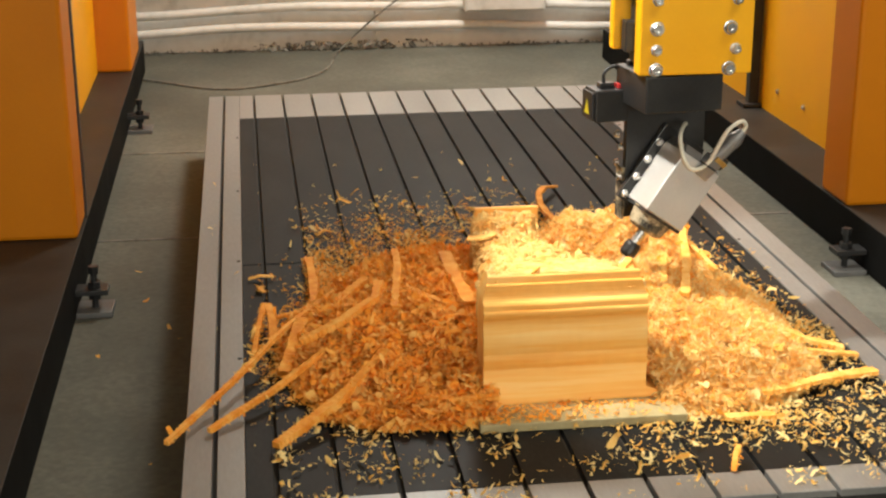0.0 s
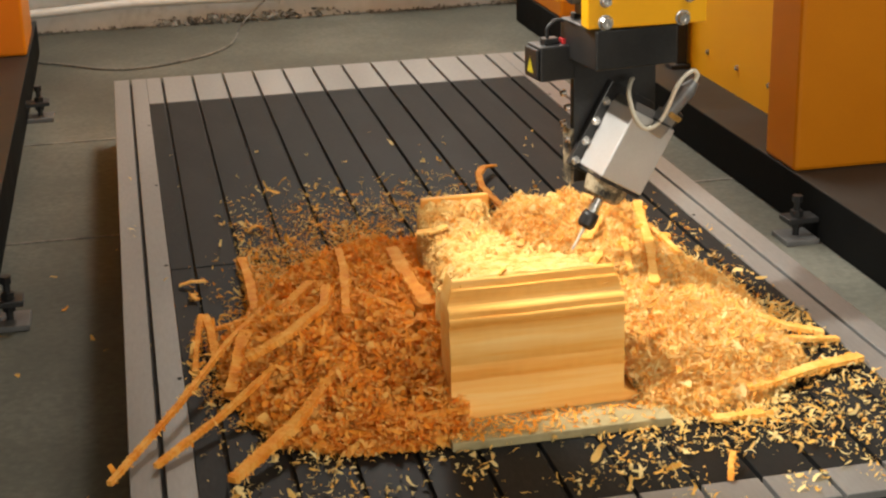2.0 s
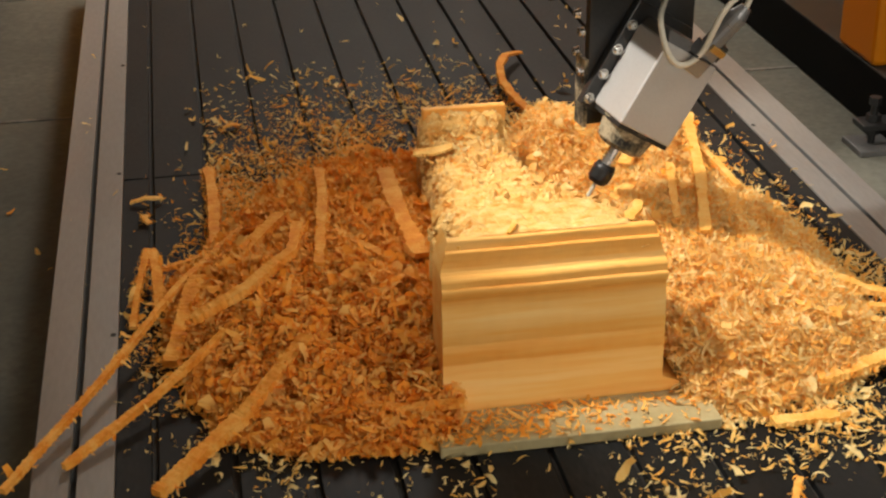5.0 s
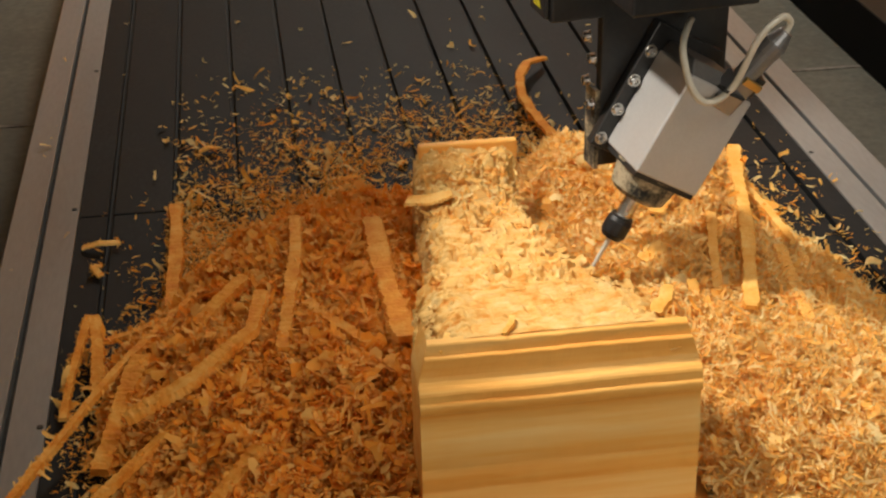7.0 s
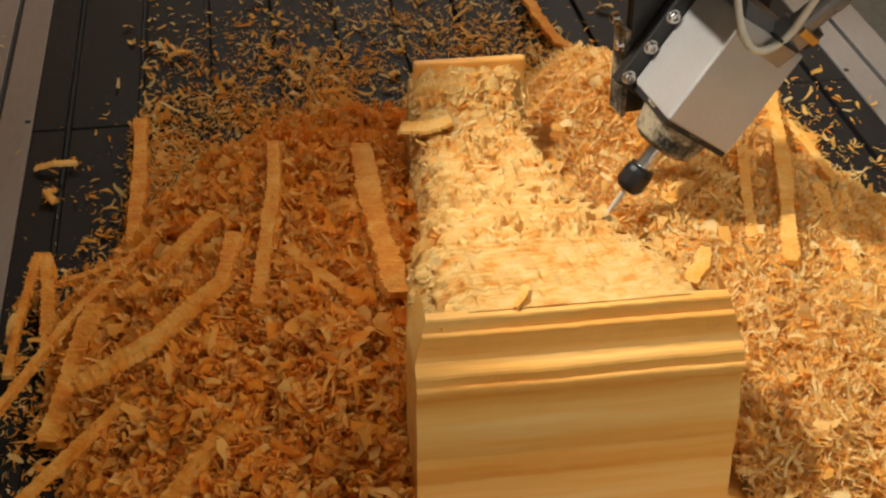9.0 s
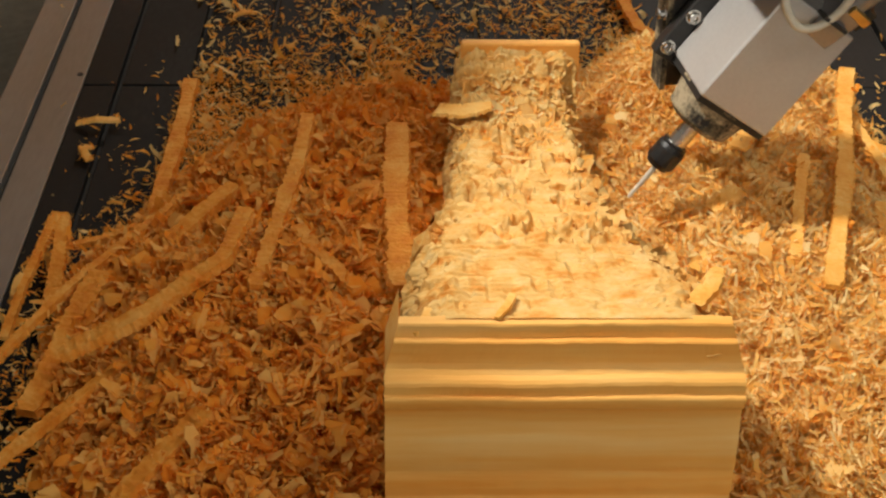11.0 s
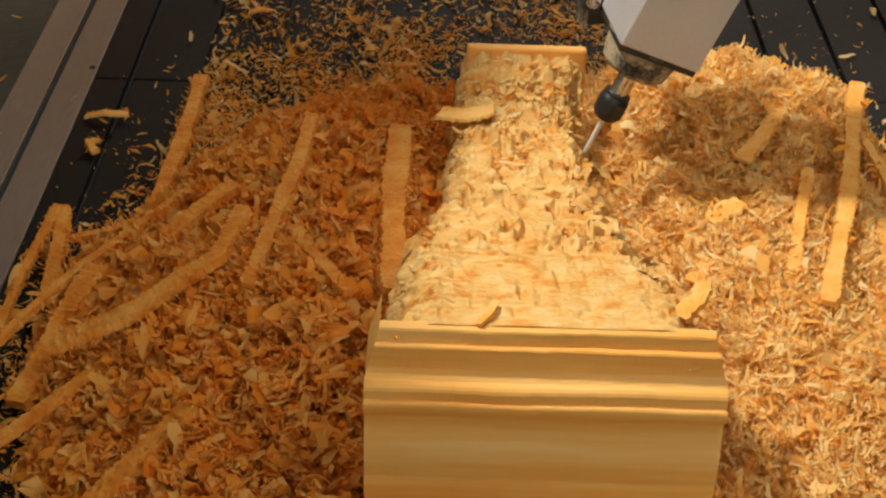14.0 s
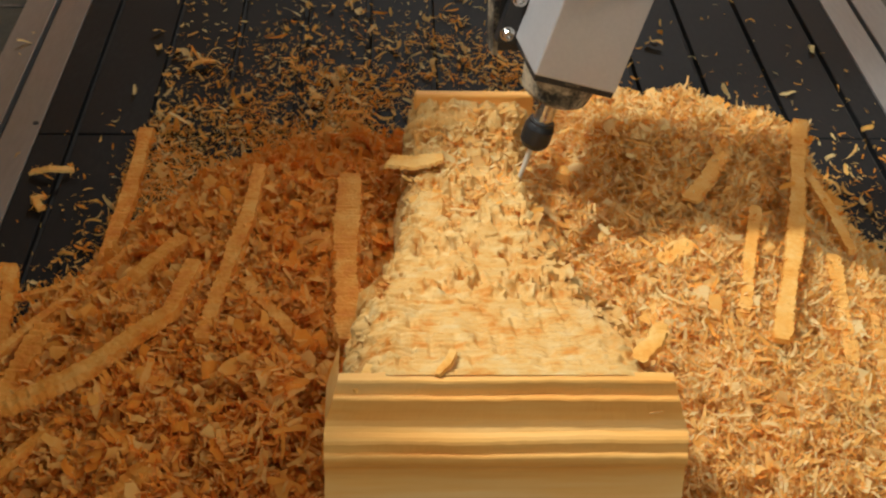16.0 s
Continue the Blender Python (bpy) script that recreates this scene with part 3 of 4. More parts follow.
    tube("power_cable", [tip, tip + Vector((-0.004, -0.002, 0.014)), tip + Vector((-0.022, -0.008, 0.014)), tip + Vector((-0.036, -0.012, -0.02)),
                         Vector((0.0, -0.064, b1 + 0.010)), Vector((-0.018, -0.062, b1 - 0.020)), Vector((-0.046, -0.056, b1 - 0.012)),
                         Vector((-0.066, -0.03, b1 + 0.02)), Vector((-0.058, 0.0, b1 + 0.045)), Vector((-0.04, 0.03, b1 + 0.05))], 0.0044, M_CABLE, s, "cream looped power cable")
    bm = bmesh.new()
    box(bm, -0.010, 0.022, -0.067, -0.050, b1 + 0.000, b1 + 0.004)
    part("cable_tie", bm, M_RUBBER, s, "black cable tie")
    return s


spindle = build_spindle(head)

# ---- the carved block ----
PLATE_TOP = 0.016


def base_board():
    b = part("base_board", boxed(0.358, 0.732, -2.86, -2.08, 0.0, PLATE_TOP), M_BOARD, bevel=0.002)
    tagged(b, "flat olive-brown board clamped under the carved block", "board")


base_board()
# front moulding, from the foot up: depth (y) and height (z)
PROFILE = [(-2.778, 0.0165), (-2.777, 0.029), (-2.766, 0.032), (-2.7650, 0.075), (-2.7636, 0.0775), (-2.7636, 0.080), (-2.7652, 0.083), (-2.765, 0.104), (-2.7636, 0.1065),
           (-2.7636, 0.109), (-2.7652, 0.112), (-2.7652, 0.138), (-2.7635, 0.148), (-2.7606, 0.160), (-2.7594, 0.169), (-2.7596, 0.174), (-2.7630, 0.1765), (-2.7648, 0.179),
           (-2.7650, 0.1880), (-2.7640, 0.1895), (-2.7616, 0.1905), (-2.7612, 0.1990), (-2.7600, 0.2015), (-2.7575, 0.2035), (-2.7530, 0.2050),
           (-2.7495, 0.2085), (-2.7475, 0.2130), (-2.7465, 0.2205), (-2.7460, 0.2325), (-2.7450, 0.2338), (-2.7408, 0.2346), (-2.7400, 0.2458), (-2.7390, 0.2475), (-2.7300, 0.2485)]


def left_edge(y):
    return np.interp(y, [-2.80, -2.735, -2.62, -2.53, -2.46, -2.35, -2.16, -2.10], [0.388, 0.396, 0.396, 0.403, 0.432, 0.445, 0.449, 0.456])


def right_edge(y):
    return np.interp(y, [-2.80, -2.735, -2.66, -2.62, -2.545, -2.45, -2.3, -2.16, -2.10], [0.664, 0.664, 0.668, 0.655, 0.622, 0.602, 0.592, 0.594, 0.602])


def crest(y):
    return np.interp(y, [-2.735, -2.68, -2.6, -2.45, -2.3, -2.23, -2.18, -2.13, -2.10], [0.249, 0.238, 0.222, 0.190, 0.160, 0.146, 0.152, 0.176, 0.182])


def carved_block():
    block = thing("carved_block", "yellow wooden block being carved, moulded front and rough back", "wooden block")
    bm = bmesh.new()
    cols = 60
    rows = []
    for y, z in PROFILE:
        row = []
        for i in range(cols + 1):
            u = i / cols
            inset = max(0.0, (z - 0.205)) * 0.30
            foot = 0.020 if z < 0.031 else 0.0
            x = 0.378 + inset * 0.9 + u * (0.300 + foot - 1.9 * inset)
            n1 = noise.noise((x * 9, y * 30, z * 40)) * 0.0013 + noise.noise((x * 70, y * 60, z * 90)) * 0.0008
            row.append(bm.verts.new((x, y + n1, z + 0.6 * n1)))
        rows.append(row)
    for r0, r1 in zip(rows, rows[1:]):
        for i in range(cols):
            bm.faces.new((r0[i], r0[i + 1], r1[i + 1], r1[i]))
    # the ends of the moulding, closed towards the body behind
    for side in (0, cols):
        front = [bm.verts.new(r[side].co) for r in rows]
        back = [bm.verts.new((r[side].co.x, -2.69, r[side].co.z)) for r in rows]
        for k in range(len(rows) - 1):
            bm.faces.new((front[k], front[k + 1], back[k + 1], back[k]))
    front = part("moulded_front", bm, M_CARVED, block, "smoothly moulded yellow wood front", smooth=True)
    for p in front.data.polygons:
        p.use_smooth = p.center.z < 0.186
    # rough-cut body: fine cutter passes, low terraces, torn bands and crumbled sides
    ys = np.linspace(-2.734, -2.10, 430)
    us = np.linspace(0, 1, 190)
    Y, U = np.meshgrid(ys, us, indexing="ij")
    XL, XR = left_edge(Y), right_edge(Y)
    X = XL + (XR - XL) * U
    step = 0.037
    shift = Y + 0.005 * (vnoise(X, Y, 12, 7) - 0.5)
    phase = (shift / step) % 1
    YT = np.floor(shift / step) * step + step * np.where(phase < 0.8, 0.42 * phase / 0.8, 0.42 + 0.58 * (phase - 0.8) / 0.2)
    E = np.minimum(U, 1 - U)
    side = np.clip(E / 0.15, 0, 1)
    rough = np.clip((Y + 2.738) / 0.03, 0.1, 1) * np.where(Y > -2.14, 0.4, 1.0)
    crumb = lambda scale, seed: 1 - np.abs(2 * vnoise(X, Y, scale, seed) - 1)
    edge = np.clip(1.25 - E / 0.17, 0, 1) * np.where(U > 0.5, 1.0, 0.75)
    band = 1.2 * np.exp(-((Y + 2.545) / 0.034) ** 2) + np.exp(-((Y + 2.45) / 0.020) ** 2) + 1.1 * np.clip((Y + 2.41) / 0.08, 0, 1) + 0.25
    torn = np.clip(edge + band * np.clip(vnoise(X, Y, 30, 10) * 2.4 - 0.7, 0, 1), 0, 1.3)
    passes = 0.0030 * np.abs(np.sin(shift * 430)) * np.clip((-2.50 - Y) / 0.05, 0.25, 1) * (0.5 + 0.8 * vnoise(X, Y, 16, 19)) * np.clip(1.15 - torn, 0.1, 1)
    nicks = -0.016 * np.clip(vnoise(X, Y * 0.30, 120, 16) - 0.62, 0, 1) * 2.6 * np.clip(band, 0, 1)
    lump = torn * ((crumb(70, 4) - 0.5) * 0.015 + (crumb(150, 6) - 0.5) * 0.009 + (vnoise(X, Y, 300, 8) - 0.5) * 0.003) + (vnoise(X, Y, 24, 2) - 0.5) * 0.003
    Z = crest(YT) - 0.060 * (1 - side) ** 2 * np.where(U > 0.5, 1.3, 0.8) * np.where(Y > -2.15, 0.3, 1) * np.clip((Y + 2.76) / 0.05, 0.3, 1) + rough * (lump + passes + nicks)
    Z = np.where(E == 0, np.minimum(Z, 0.12), Z)
    X = X + ((vnoise(Y, U, 60, 5) - 0.5) * 0.020 + (vnoise(Y, Z, 140, 18) - 0.5) * 0.008) * (1 - side) * rough
    verts = np.stack([X.ravel(), Y.ravel(), Z.ravel()], 1).tolist()
    faces = []
    nu = len(us)
    for i in range(len(ys) - 1):
        for j in range(nu - 1):
            o = i * nu + j
            faces.append((o, o + 1, o + nu + 1, o + nu))
    base = len(verts)
    for i in range(len(ys)):
        for j in (0, nu - 1):
            x, y, z = verts[i * nu + j]
            verts.append((x + (-0.004 if j == 0 else 0.004), y, PLATE_TOP))
    for i in range(len(ys) - 1):
        a, b = i * nu, (i + 1) * nu
        faces.append((a, b, base + 2 * i + 2, base + 2 * i))
        faces.append((a + nu - 1, base + 2 * i + 1, base + 2 * i + 3, b + nu - 1))
    last = (len(ys) - 1) * nu
    faces.append(tuple([last + j for j in range(nu)] + [base + 2 * len(ys) - 1, base + 2 * len(ys) - 2]))
    ob = new("rough_body", mesh_from("rough_body", verts, faces, M_ROUGH, True))
    ob.parent = block
    ob["label"] = "rough-cut torn wood with cutter terraces"
    bm = box(bmesh.new(), 0.461, 0.603, -2.112, -2.098, 0.017, 0.187)
    part("end_lip", bm, M_CARVED, block, "smooth squared end", bevel=0.003)
    return block


carved_block()


# ---- shavings ----
LEFT_POLY = [(0.40, -2.85), (0.19, -2.84), (0.09, -2.78), (0.05, -2.67), (0.01, -2.49), (0.02, -2.33), (0.09, -2.20), (0.13, -2.10), (0.20, -2.00),
             (0.32, -1.93), (0.46, -1.92), (0.56, -1.98), (0.52, -2.1), (0.47, -2.3), (0.44, -2.6), (0.40, -2.76)]
RIGHT_POLY = [(0.58, -1.86), (0.72, -1.86), (0.84, -1.90), (0.96, -1.97), (1.00, -2.12), (1.05, -2.25), (1.07, -2.40), (1.05, -2.57), (1.05, -2.70), (0.95, -2.80),
              (0.80, -2.85), (0.70, -2.82), (0.665, -2.6), (0.59, -2.5), (0.57, -2.2)]


def poly_depth(px, py, poly):
    """Distance to the outline, positive inside."""
    px, py = np.asarray(px, float), np.asarray(py, float)
    d = np.full(px.shape, 1e9)
    inside = np.zeros(px.shape, bool)
    for (x0, y0), (x1, y1) in zip(poly, poly[1:] + poly[:1]):
        ex, ey = x1 - x0, y1 - y0
        t = np.clip(((px - x0) * ex + (py - y0) * ey) / (ex * ex + ey * ey), 0, 1)
        d = np.minimum(d, np.hypot(px - x0 - t * ex, py - y0 - t * ey))
        hit = ((y0 > py) != (y1 > py)) & (px < ex * (py - y0) / (ey if abs(ey) > 1e-9 else 1e-9) + x0)
        inside ^= hit
    return np.where(inside, d, -d)


STRIPS = [
    ([(0.103, -1.885, 0.012), (0.105, -2.076, 0.018), (0.103, -2.232, 0.02)], 0.024, 0.010, "flat split strip of orange wood on the bed"),
    ([(-0.004, -2.262, 0.040), (-0.022, -2.38, 0.022), (-0.030, -2.45, 0.006)], 0.013, 0.008, "thin split strip of orange wood on the bed"),
    ([(0.003, -2.262, 0.040), (0.008, -2.33, 0.030), (0.012, -2.41, 0.012)], 0.020, 0.007, "short split strip of orange wood on the bed"),
    ([(0.150, -2.235, 0.055), (0.107, -2.30, 0.050), (0.040, -2.415, 0.046), (-0.068, -2.64, 0.032), (-0.183, -2.84, 0.004)], 0.012, 0.010, "long thin splinter reaching past the bed's edge"),
    ([(0.120, -2.56, 0.040), (0.0, -2.685, 0.022), (-0.112, -2.80, 0.004)], 0.013, 0.011, "long straight splinter of orange wood"),
    ([(0.216, -2.652, 0.050), (0.11, -2.77, 0.03), (0.004, -2.889, 0.008)], 0.024, 0.014, "thick split lath of orange wood"),
    ([(0.010, -2.312, 0.028), (0.055, -2.30, 0.032), (0.100, -2.288, 0.04)], 0.012, 0.008, "short splinter lying crosswise"),
    ([(0.279, -2.155, 0.106), (0.273, -2.266, 0.108), (0.260, -2.386, 0.110), (0.247, -2.499, 0.106)], 0.021, 0.011, "orange split strip half buried in shavings"),
    ([(0.384, -2.172, 0.106), (0.387, -2.345, 0.110), (0.392, -2.505, 0.108)], 0.034, 0.010, "flat sawn board leaning by the block"),
    ([(0.226, -2.368, 0.112), (0.209, -2.455, 0.108), (0.138, -2.526, 0.090), (0.060, -2.560, 0.066)], 0.022, 0.013, "bent split strip on the shavings"),
    ([(0.281, -2.392, 0.108), (0.310, -2.448, 0.110), (0.347, -2.510, 0.110)], 0.020, 0.010, "short split strip on the shavings"),
    ([(0.071, -2.40, 0.05), (0.052, -2.475, 0.04), (0.024, -2.585, 0.016)], 0.030, 0.014, "torn orange bark-like slab of wood"),
    ([(0.205, -2.29, 0.092), (0.175, -2.33, 0.086), (0.140, -2.372, 0.074)], 0.024, 0.012, "short thick split piece on the shavings"),
    ([(0.190, -2.425, 0.09), (0.150, -2.41, 0.085), (0.120, -2.40, 0.07)], 0.018, 0.005, "short flat chip on the shavings"),
    ([(0.952, -2.035, 0.110), (0.913, -2.185, 0.110), (0.885, -2.30, 0.108), (0.830, -2.490, 0.100)], 0.023, 0.008, "flat yellow split strip with scalloped edges"),
    ([(0.855, -2.235, 0.104), (0.828, -2.335, 0.102), (0.801, -2.438, 0.098)], 0.017, 0.007, "short yellow split strip on the shavings"),
    ([(0.940, -2.120, 0.085), (0.952, -2.20, 0.08), (0.958, -2.285, 0.075)], 0.016, 0.009, "yellow split strip on the shavings"),
    ([(0.932, -2.300, 0.075), (0.918, -2.39, 0.072), (0.902, -2.50, 0.068)], 0.020, 0.012, "thick yellow split lath on the shavings"),
    ([(0.962, -2.300, 0.052), (0.942, -2.45, 0.058), (0.906, -2.69, 0.045)], 0.022, 0.010, "long yellow split strip on the shavings"),
    ([(1.025, -2.30, 0.03), (1.018, -2.38, 0.035), (1.005, -2.47, 0.035)], 0.018, 0.008, "yellow split strip sloping to the bed"),
    ([(0.990, -2.36, 0.05), (0.985, -2.46, 0.05), (0.965, -2.58, 0.045)], 0.020, 0.008, "yellow split strip sloping to the bed"),
    ([(0.985, -2.55, 0.04), (1.06, -2.575, 0.022), (1.125, -2.592, 0.010)], 0.028, 0.009, "pale split strip pointing to the side rail"),
    ([(1.04, -2.618, 0.02), (1.09, -2.62, 0.012), (1.145, -2.615, 0.004)], 0.018, 0.008, "pale split strip pointing to the side rail"),
    ([(1.145, -2.705, 0.006), (1.04, -2.742, 0.014), (0.884, -2.80, 0.022)], 0.032, 0.009, "saw-toothed pale strip of wood on the bed"),
    ([(0.890, -2.866, 0.004), (0.84, -2.868, 0.006), (0.797, -2.868, 0.006)], 0.028, 0.007, "short saw-toothed pale chip"),
    ([(0.40, -2.80, 0.04), (0.33, -2.79, 0.035), (0.26, -2.77, 0.035)], 0.018, 0.008, "flat orange chip by the board"),
    ([(0.842, -2.105, 0.110), (0.812, -2.165, 0.110), (0.779, -2.218, 0.105)], 0.026, 0.004, "broad pale flake on the shavings"),
    ([(0.372, -2.300, 0.108), (0.356, -2.324, 0.110), (0.345, -2.335, 0.110)], 0.034, 0.003, "broad orange flake on the shavings"),
    ([(0.728, -2.338, 0.100), (0.744, -2.328, 0.106), (0.764, -2.312, 0.110)], 0.030, 0.003, "broad pale flake on the shavings"),
    ([(0.750, -2.428, 0.092), (0.765, -2.404, 0.096), (0.782, -2.386, 0.098)], 0.028, 0.003, "broad pale flake on the shavings"),
    ([(0.700, -2.44, 0.088), (0.718, -2.415, 0.094), (0.735, -2.40, 0.094)], 0.026, 0.003, "broad pale flake on the shavings"),
    ([(0.690, -2.475, 0.080), (0.722, -2.438, 0.092), (0.755, -2.415, 0.094)], 0.010, 0.004, "narrow pale curl beside the block"),
    ([(0.748, -2.545, 0.090), (0.776, -2.532, 0.098), (0.804, -2.508, 0.096)], 0.011, 0.004, "narrow pale curl on the shavings"),
    ([(-0.035, -1.985, 0.004), (-0.010, -1.990, 0.012), (0.020, -1.982, 0.006)], 0.015, 0.004, "curled pale flake on the dark bed"),
    ([(-0.008, -2.045, 0.004), (-0.014, -2.062, 0.010), (-0.002, -2.080, 0.004)], 0.012, 0.003, "curled pale flake on the dark bed"),
    ([(0.140, -1.665, 0.004), (0.155, -1.667, 0.012), (0.170, -1.655, 0.005)], 0.018, 0.004, "curled pale flake on the dark bed"),
    ([(0.748, -3.068, 0.004), (0.760, -3.040, 0.020), (0.772, -3.018, 0.026)], 0.012, 0.003, "upright curled flake on the bed's edge"),
]
ON_BLOCK = [
    ([(0.432, -2.206, 0.150), (0.458, -2.216, 0.153), (0.493, -2.219, 0.160)], 0.032, 0.004, "curled pale chip on the rough cut"),
    ([(0.640, -2.700, 0.236), (0.655, -2.685, 0.242), (0.668, -2.655, 0.240)], 0.020, 0.006, "torn pale chip at the block's corner"),
    ([(0.402, -2.740, 0.236), (0.412, -2.726, 0.240), (0.416, -2.712, 0.240)], 0.011, 0.004, "torn pale chip at the block's corner"),
    ([(0.470, -2.735, 0.2480), (0.480, -2.722, 0.2520), (0.484, -2.705, 0.2500)], 0.008, 0.004, "small pale upright chip on the moulding's top edge"),
]


def strip_gap(x, y):
    """Distance to the nearest long strip: the shavings lie pressed flat below it."""
    x, y = np.asarray(x, float), np.asarray(y, float)
    d = np.full(x.shape, 1.0)
    for path, width, thick, label in STRIPS:
        for (x0, y0, z0), (x1, y1, z1) in zip(path, path[1:]):
            ex, ey = x1 - x0, y1 - y0
            t = np.clip(((x - x0) * ex + (y - y0) * ey) / (ex * ex + ey * ey), 0, 1)
            d = np.minimum(d, np.hypot(x - x0 - t * ex, y - y0 - t * ey) - width / 2)
    return np.clip(d / 0.022, 0, 1)


def left_base(x, y):
    d = poly_depth(x, y, LEFT_POLY[:13] + [(0.60, -2.3), (0.60, -2.85)])
    near = np.clip((np.asarray(y) + 2.86) / 0.25, 0, 1)
    h = 0.118 * (1 - np.exp(-np.maximum(d, 0) / 0.14)) * (0.55 + 0.45 * near)
    return np.where(d > 0, h, -0.02), d


def right_base(x, y):
    d = poly_depth(x, y, RIGHT_POLY[:12] + [(0.60, -2.75), (0.45, -2.5), (0.45, -1.9)])
    x, y = np.asarray(x), np.asarray(y)
    ridge = np.exp(-((y + 2.03) / 0.10) ** 2) * np.clip((x - 0.57) / 0.12, 0, 1) * np.clip((1.0 - x) / 0.03, 0, 1) * 0.055
    groove = 0.035 * np.exp(-((x - 0.66 + 0.1 * (y + 2.4)) / 0.035) ** 2) * np.clip((y + 2.75) / 0.1, 0, 1)
    h = 0.095 * (1 - np.exp(-np.maximum(d, 0) / 0.10)) + ridge * np.clip(d / 0.03, 0, 1) - groove * np.clip(d / 0.05, 0, 1)
    return np.where(d > 0, h, -0.02), d


def clumps(x, y, d, seed):
    """Uneven lumps and hollows of loose shavings."""
    n = (vnoise(x, y, 20, seed) - 0.5) * 0.030 + (vnoise(x, y, 45, seed + 1) - 0.5) * 0.024 + (vnoise(x, y, 85, seed + 40) - 0.5) * 0.016
    return np.where(d > 0, n * strip_gap(x, y), 0) * np.clip(d / 0.05, 0, 1)


def left_height(x, y):
    h, d = left_base(x, y)
    return h + clumps(x, y, d, 11)


def right_height(x, y):
    h, d = right_base(x, y)
    return h + clumps(x, y, d, 13) * 0.85


def heap_core(name, poly, height, material):
    xs = np.arange(min(p[0] for p in poly) - 0.02, max(p[0] for p in poly) + 0.02, 0.007)
    ys = np.arange(min(p[1] for p in poly) - 0.02, max(p[1] for p in poly) + 0.02, 0.007)
    X, Y = np.meshgrid(xs, ys, indexing="ij")
    inside = poly_depth(X, Y, poly) > 0.016
    Z = np.maximum(height(X, Y) - 0.016, -0.004) + (vnoise(X, Y, 140, 21) - 0.5) * 0.010
    index = -np.ones(X.shape, int)
    index[inside] = np.arange(inside.sum())
    verts = np.stack([X[inside], Y[inside], np.maximum(Z[inside], 0.0008)], 1)
    faces = []
    for i in range(len(xs) - 1):
        for j in range(len(ys) - 1):
            q = (index[i, j], index[i + 1, j], index[i + 1, j + 1], index[i, j + 1])
            if min(q) >= 0:
                faces.append(q)
    return new(name, mesh_from(name, verts.tolist(), faces, material, True))


SEG = 4


def shavings(name, pts, size, seed, material, flat=0.6, broad=0.36, curly=1.0):
    """Many curled strips, each a bent, tapered, slightly twisted ribbon."""
    r = np.random.default_rng(seed)
    n = len(pts)
    length = np.minimum(size * r.lognormal(0, 0.5, n), 0.040)
    width = np.minimum(length * r.uniform(min(0.11, broad * 0.5) + 0.3 * max(0, broad - 0.5), broad, n), 0.019)
    curl = (r.normal(0, 1.2, n) + r.choice((-1, 1), n) * 0.8) * curly
    twist = r.normal(0, 0.5, n)
    yaw = r.uniform(0, math.tau, n)
    pitch = r.normal(0, flat * 0.8, n)
    roll = r.normal(0, flat, n)
    s = np.linspace(-0.5, 0.5, SEG + 1)
    V = np.empty((n, SEG + 1, 2, 3))
    rag = 1 + r.normal(0, 0.26, (n, SEG + 1, 2))
    for k, sk in enumerate(s):
        a = curl * sk
        cx = np.where(abs(curl) > 0.05, np.sin(a) / np.where(abs(curl) > 0.05, curl, 1), sk) * length
        cz = np.where(abs(curl) > 0.05, (1 - np.cos(a)) / np.where(abs(curl) > 0.05, curl, 1), 0) * length
        wk = width * 0.5 * (1 - 1.1 * abs(sk) ** 1.5 * 2 * r.uniform(0.2, 0.9, n))
        for e, sign in enumerate((-1, 1)):
            V[:, k, e, 0] = cx
            V[:, k, e, 1] = sign * wk * np.cos(twist * sk) * rag[:, k, e]
            V[:, k, e, 2] = cz + sign * wk * np.sin(twist * sk)
    cr, sr = np.cos(roll), np.sin(roll)
    y, z = V[..., 1].copy(), V[..., 2].copy()
    V[..., 1], V[..., 2] = y * cr[:, None, None] - z * sr[:, None, None], y * sr[:, None, None] + z * cr[:, None, None]
    cp, sp = np.cos(pitch), np.sin(pitch)
    x, z = V[..., 0].copy(), V[..., 2].copy()
    V[..., 0], V[..., 2] = x * cp[:, None, None] + z * sp[:, None, None], -x * sp[:, None, None] + z * cp[:, None, None]
    cy, sy = np.cos(yaw), np.sin(yaw)
    x, y = V[..., 0].copy(), V[..., 1].copy()
    V[..., 0], V[..., 1] = x * cy[:, None, None] - y * sy[:, None, None], x * sy[:, None, None] + y * cy[:, None, None]
    V += pts[:, None, None, :]
    lowest = V[..., 2].min(axis=(1, 2))
    V[..., 2] += np.maximum(0, 0.0008 - lowest)[:, None, None]
    verts = V.reshape(-1, 3)
    o = (np.arange(n) * (SEG + 1) * 2)[:, None]
    quads = np.concatenate([o + np.array([2 * k, 2 * k + 1, 2 * k + 3, 2 * k + 2])[None, :] for k in range(SEG)], 1).reshape(-1, 4)
    me = bpy.data.meshes.new(name)
    me.vertices.add(len(verts))
    me.vertices.foreach_set("co", verts.ravel())
    me.loops.add(quads.size)
    me.loops.foreach_set("vertex_index", quads.ravel())
    me.polygons.add(len(quads))
    me.polygons.foreach_set("loop_start", np.arange(len(quads)) * 4)
    me.update(calc_edges=True)
    me.validate()
    me.materials.append(material)
    return me


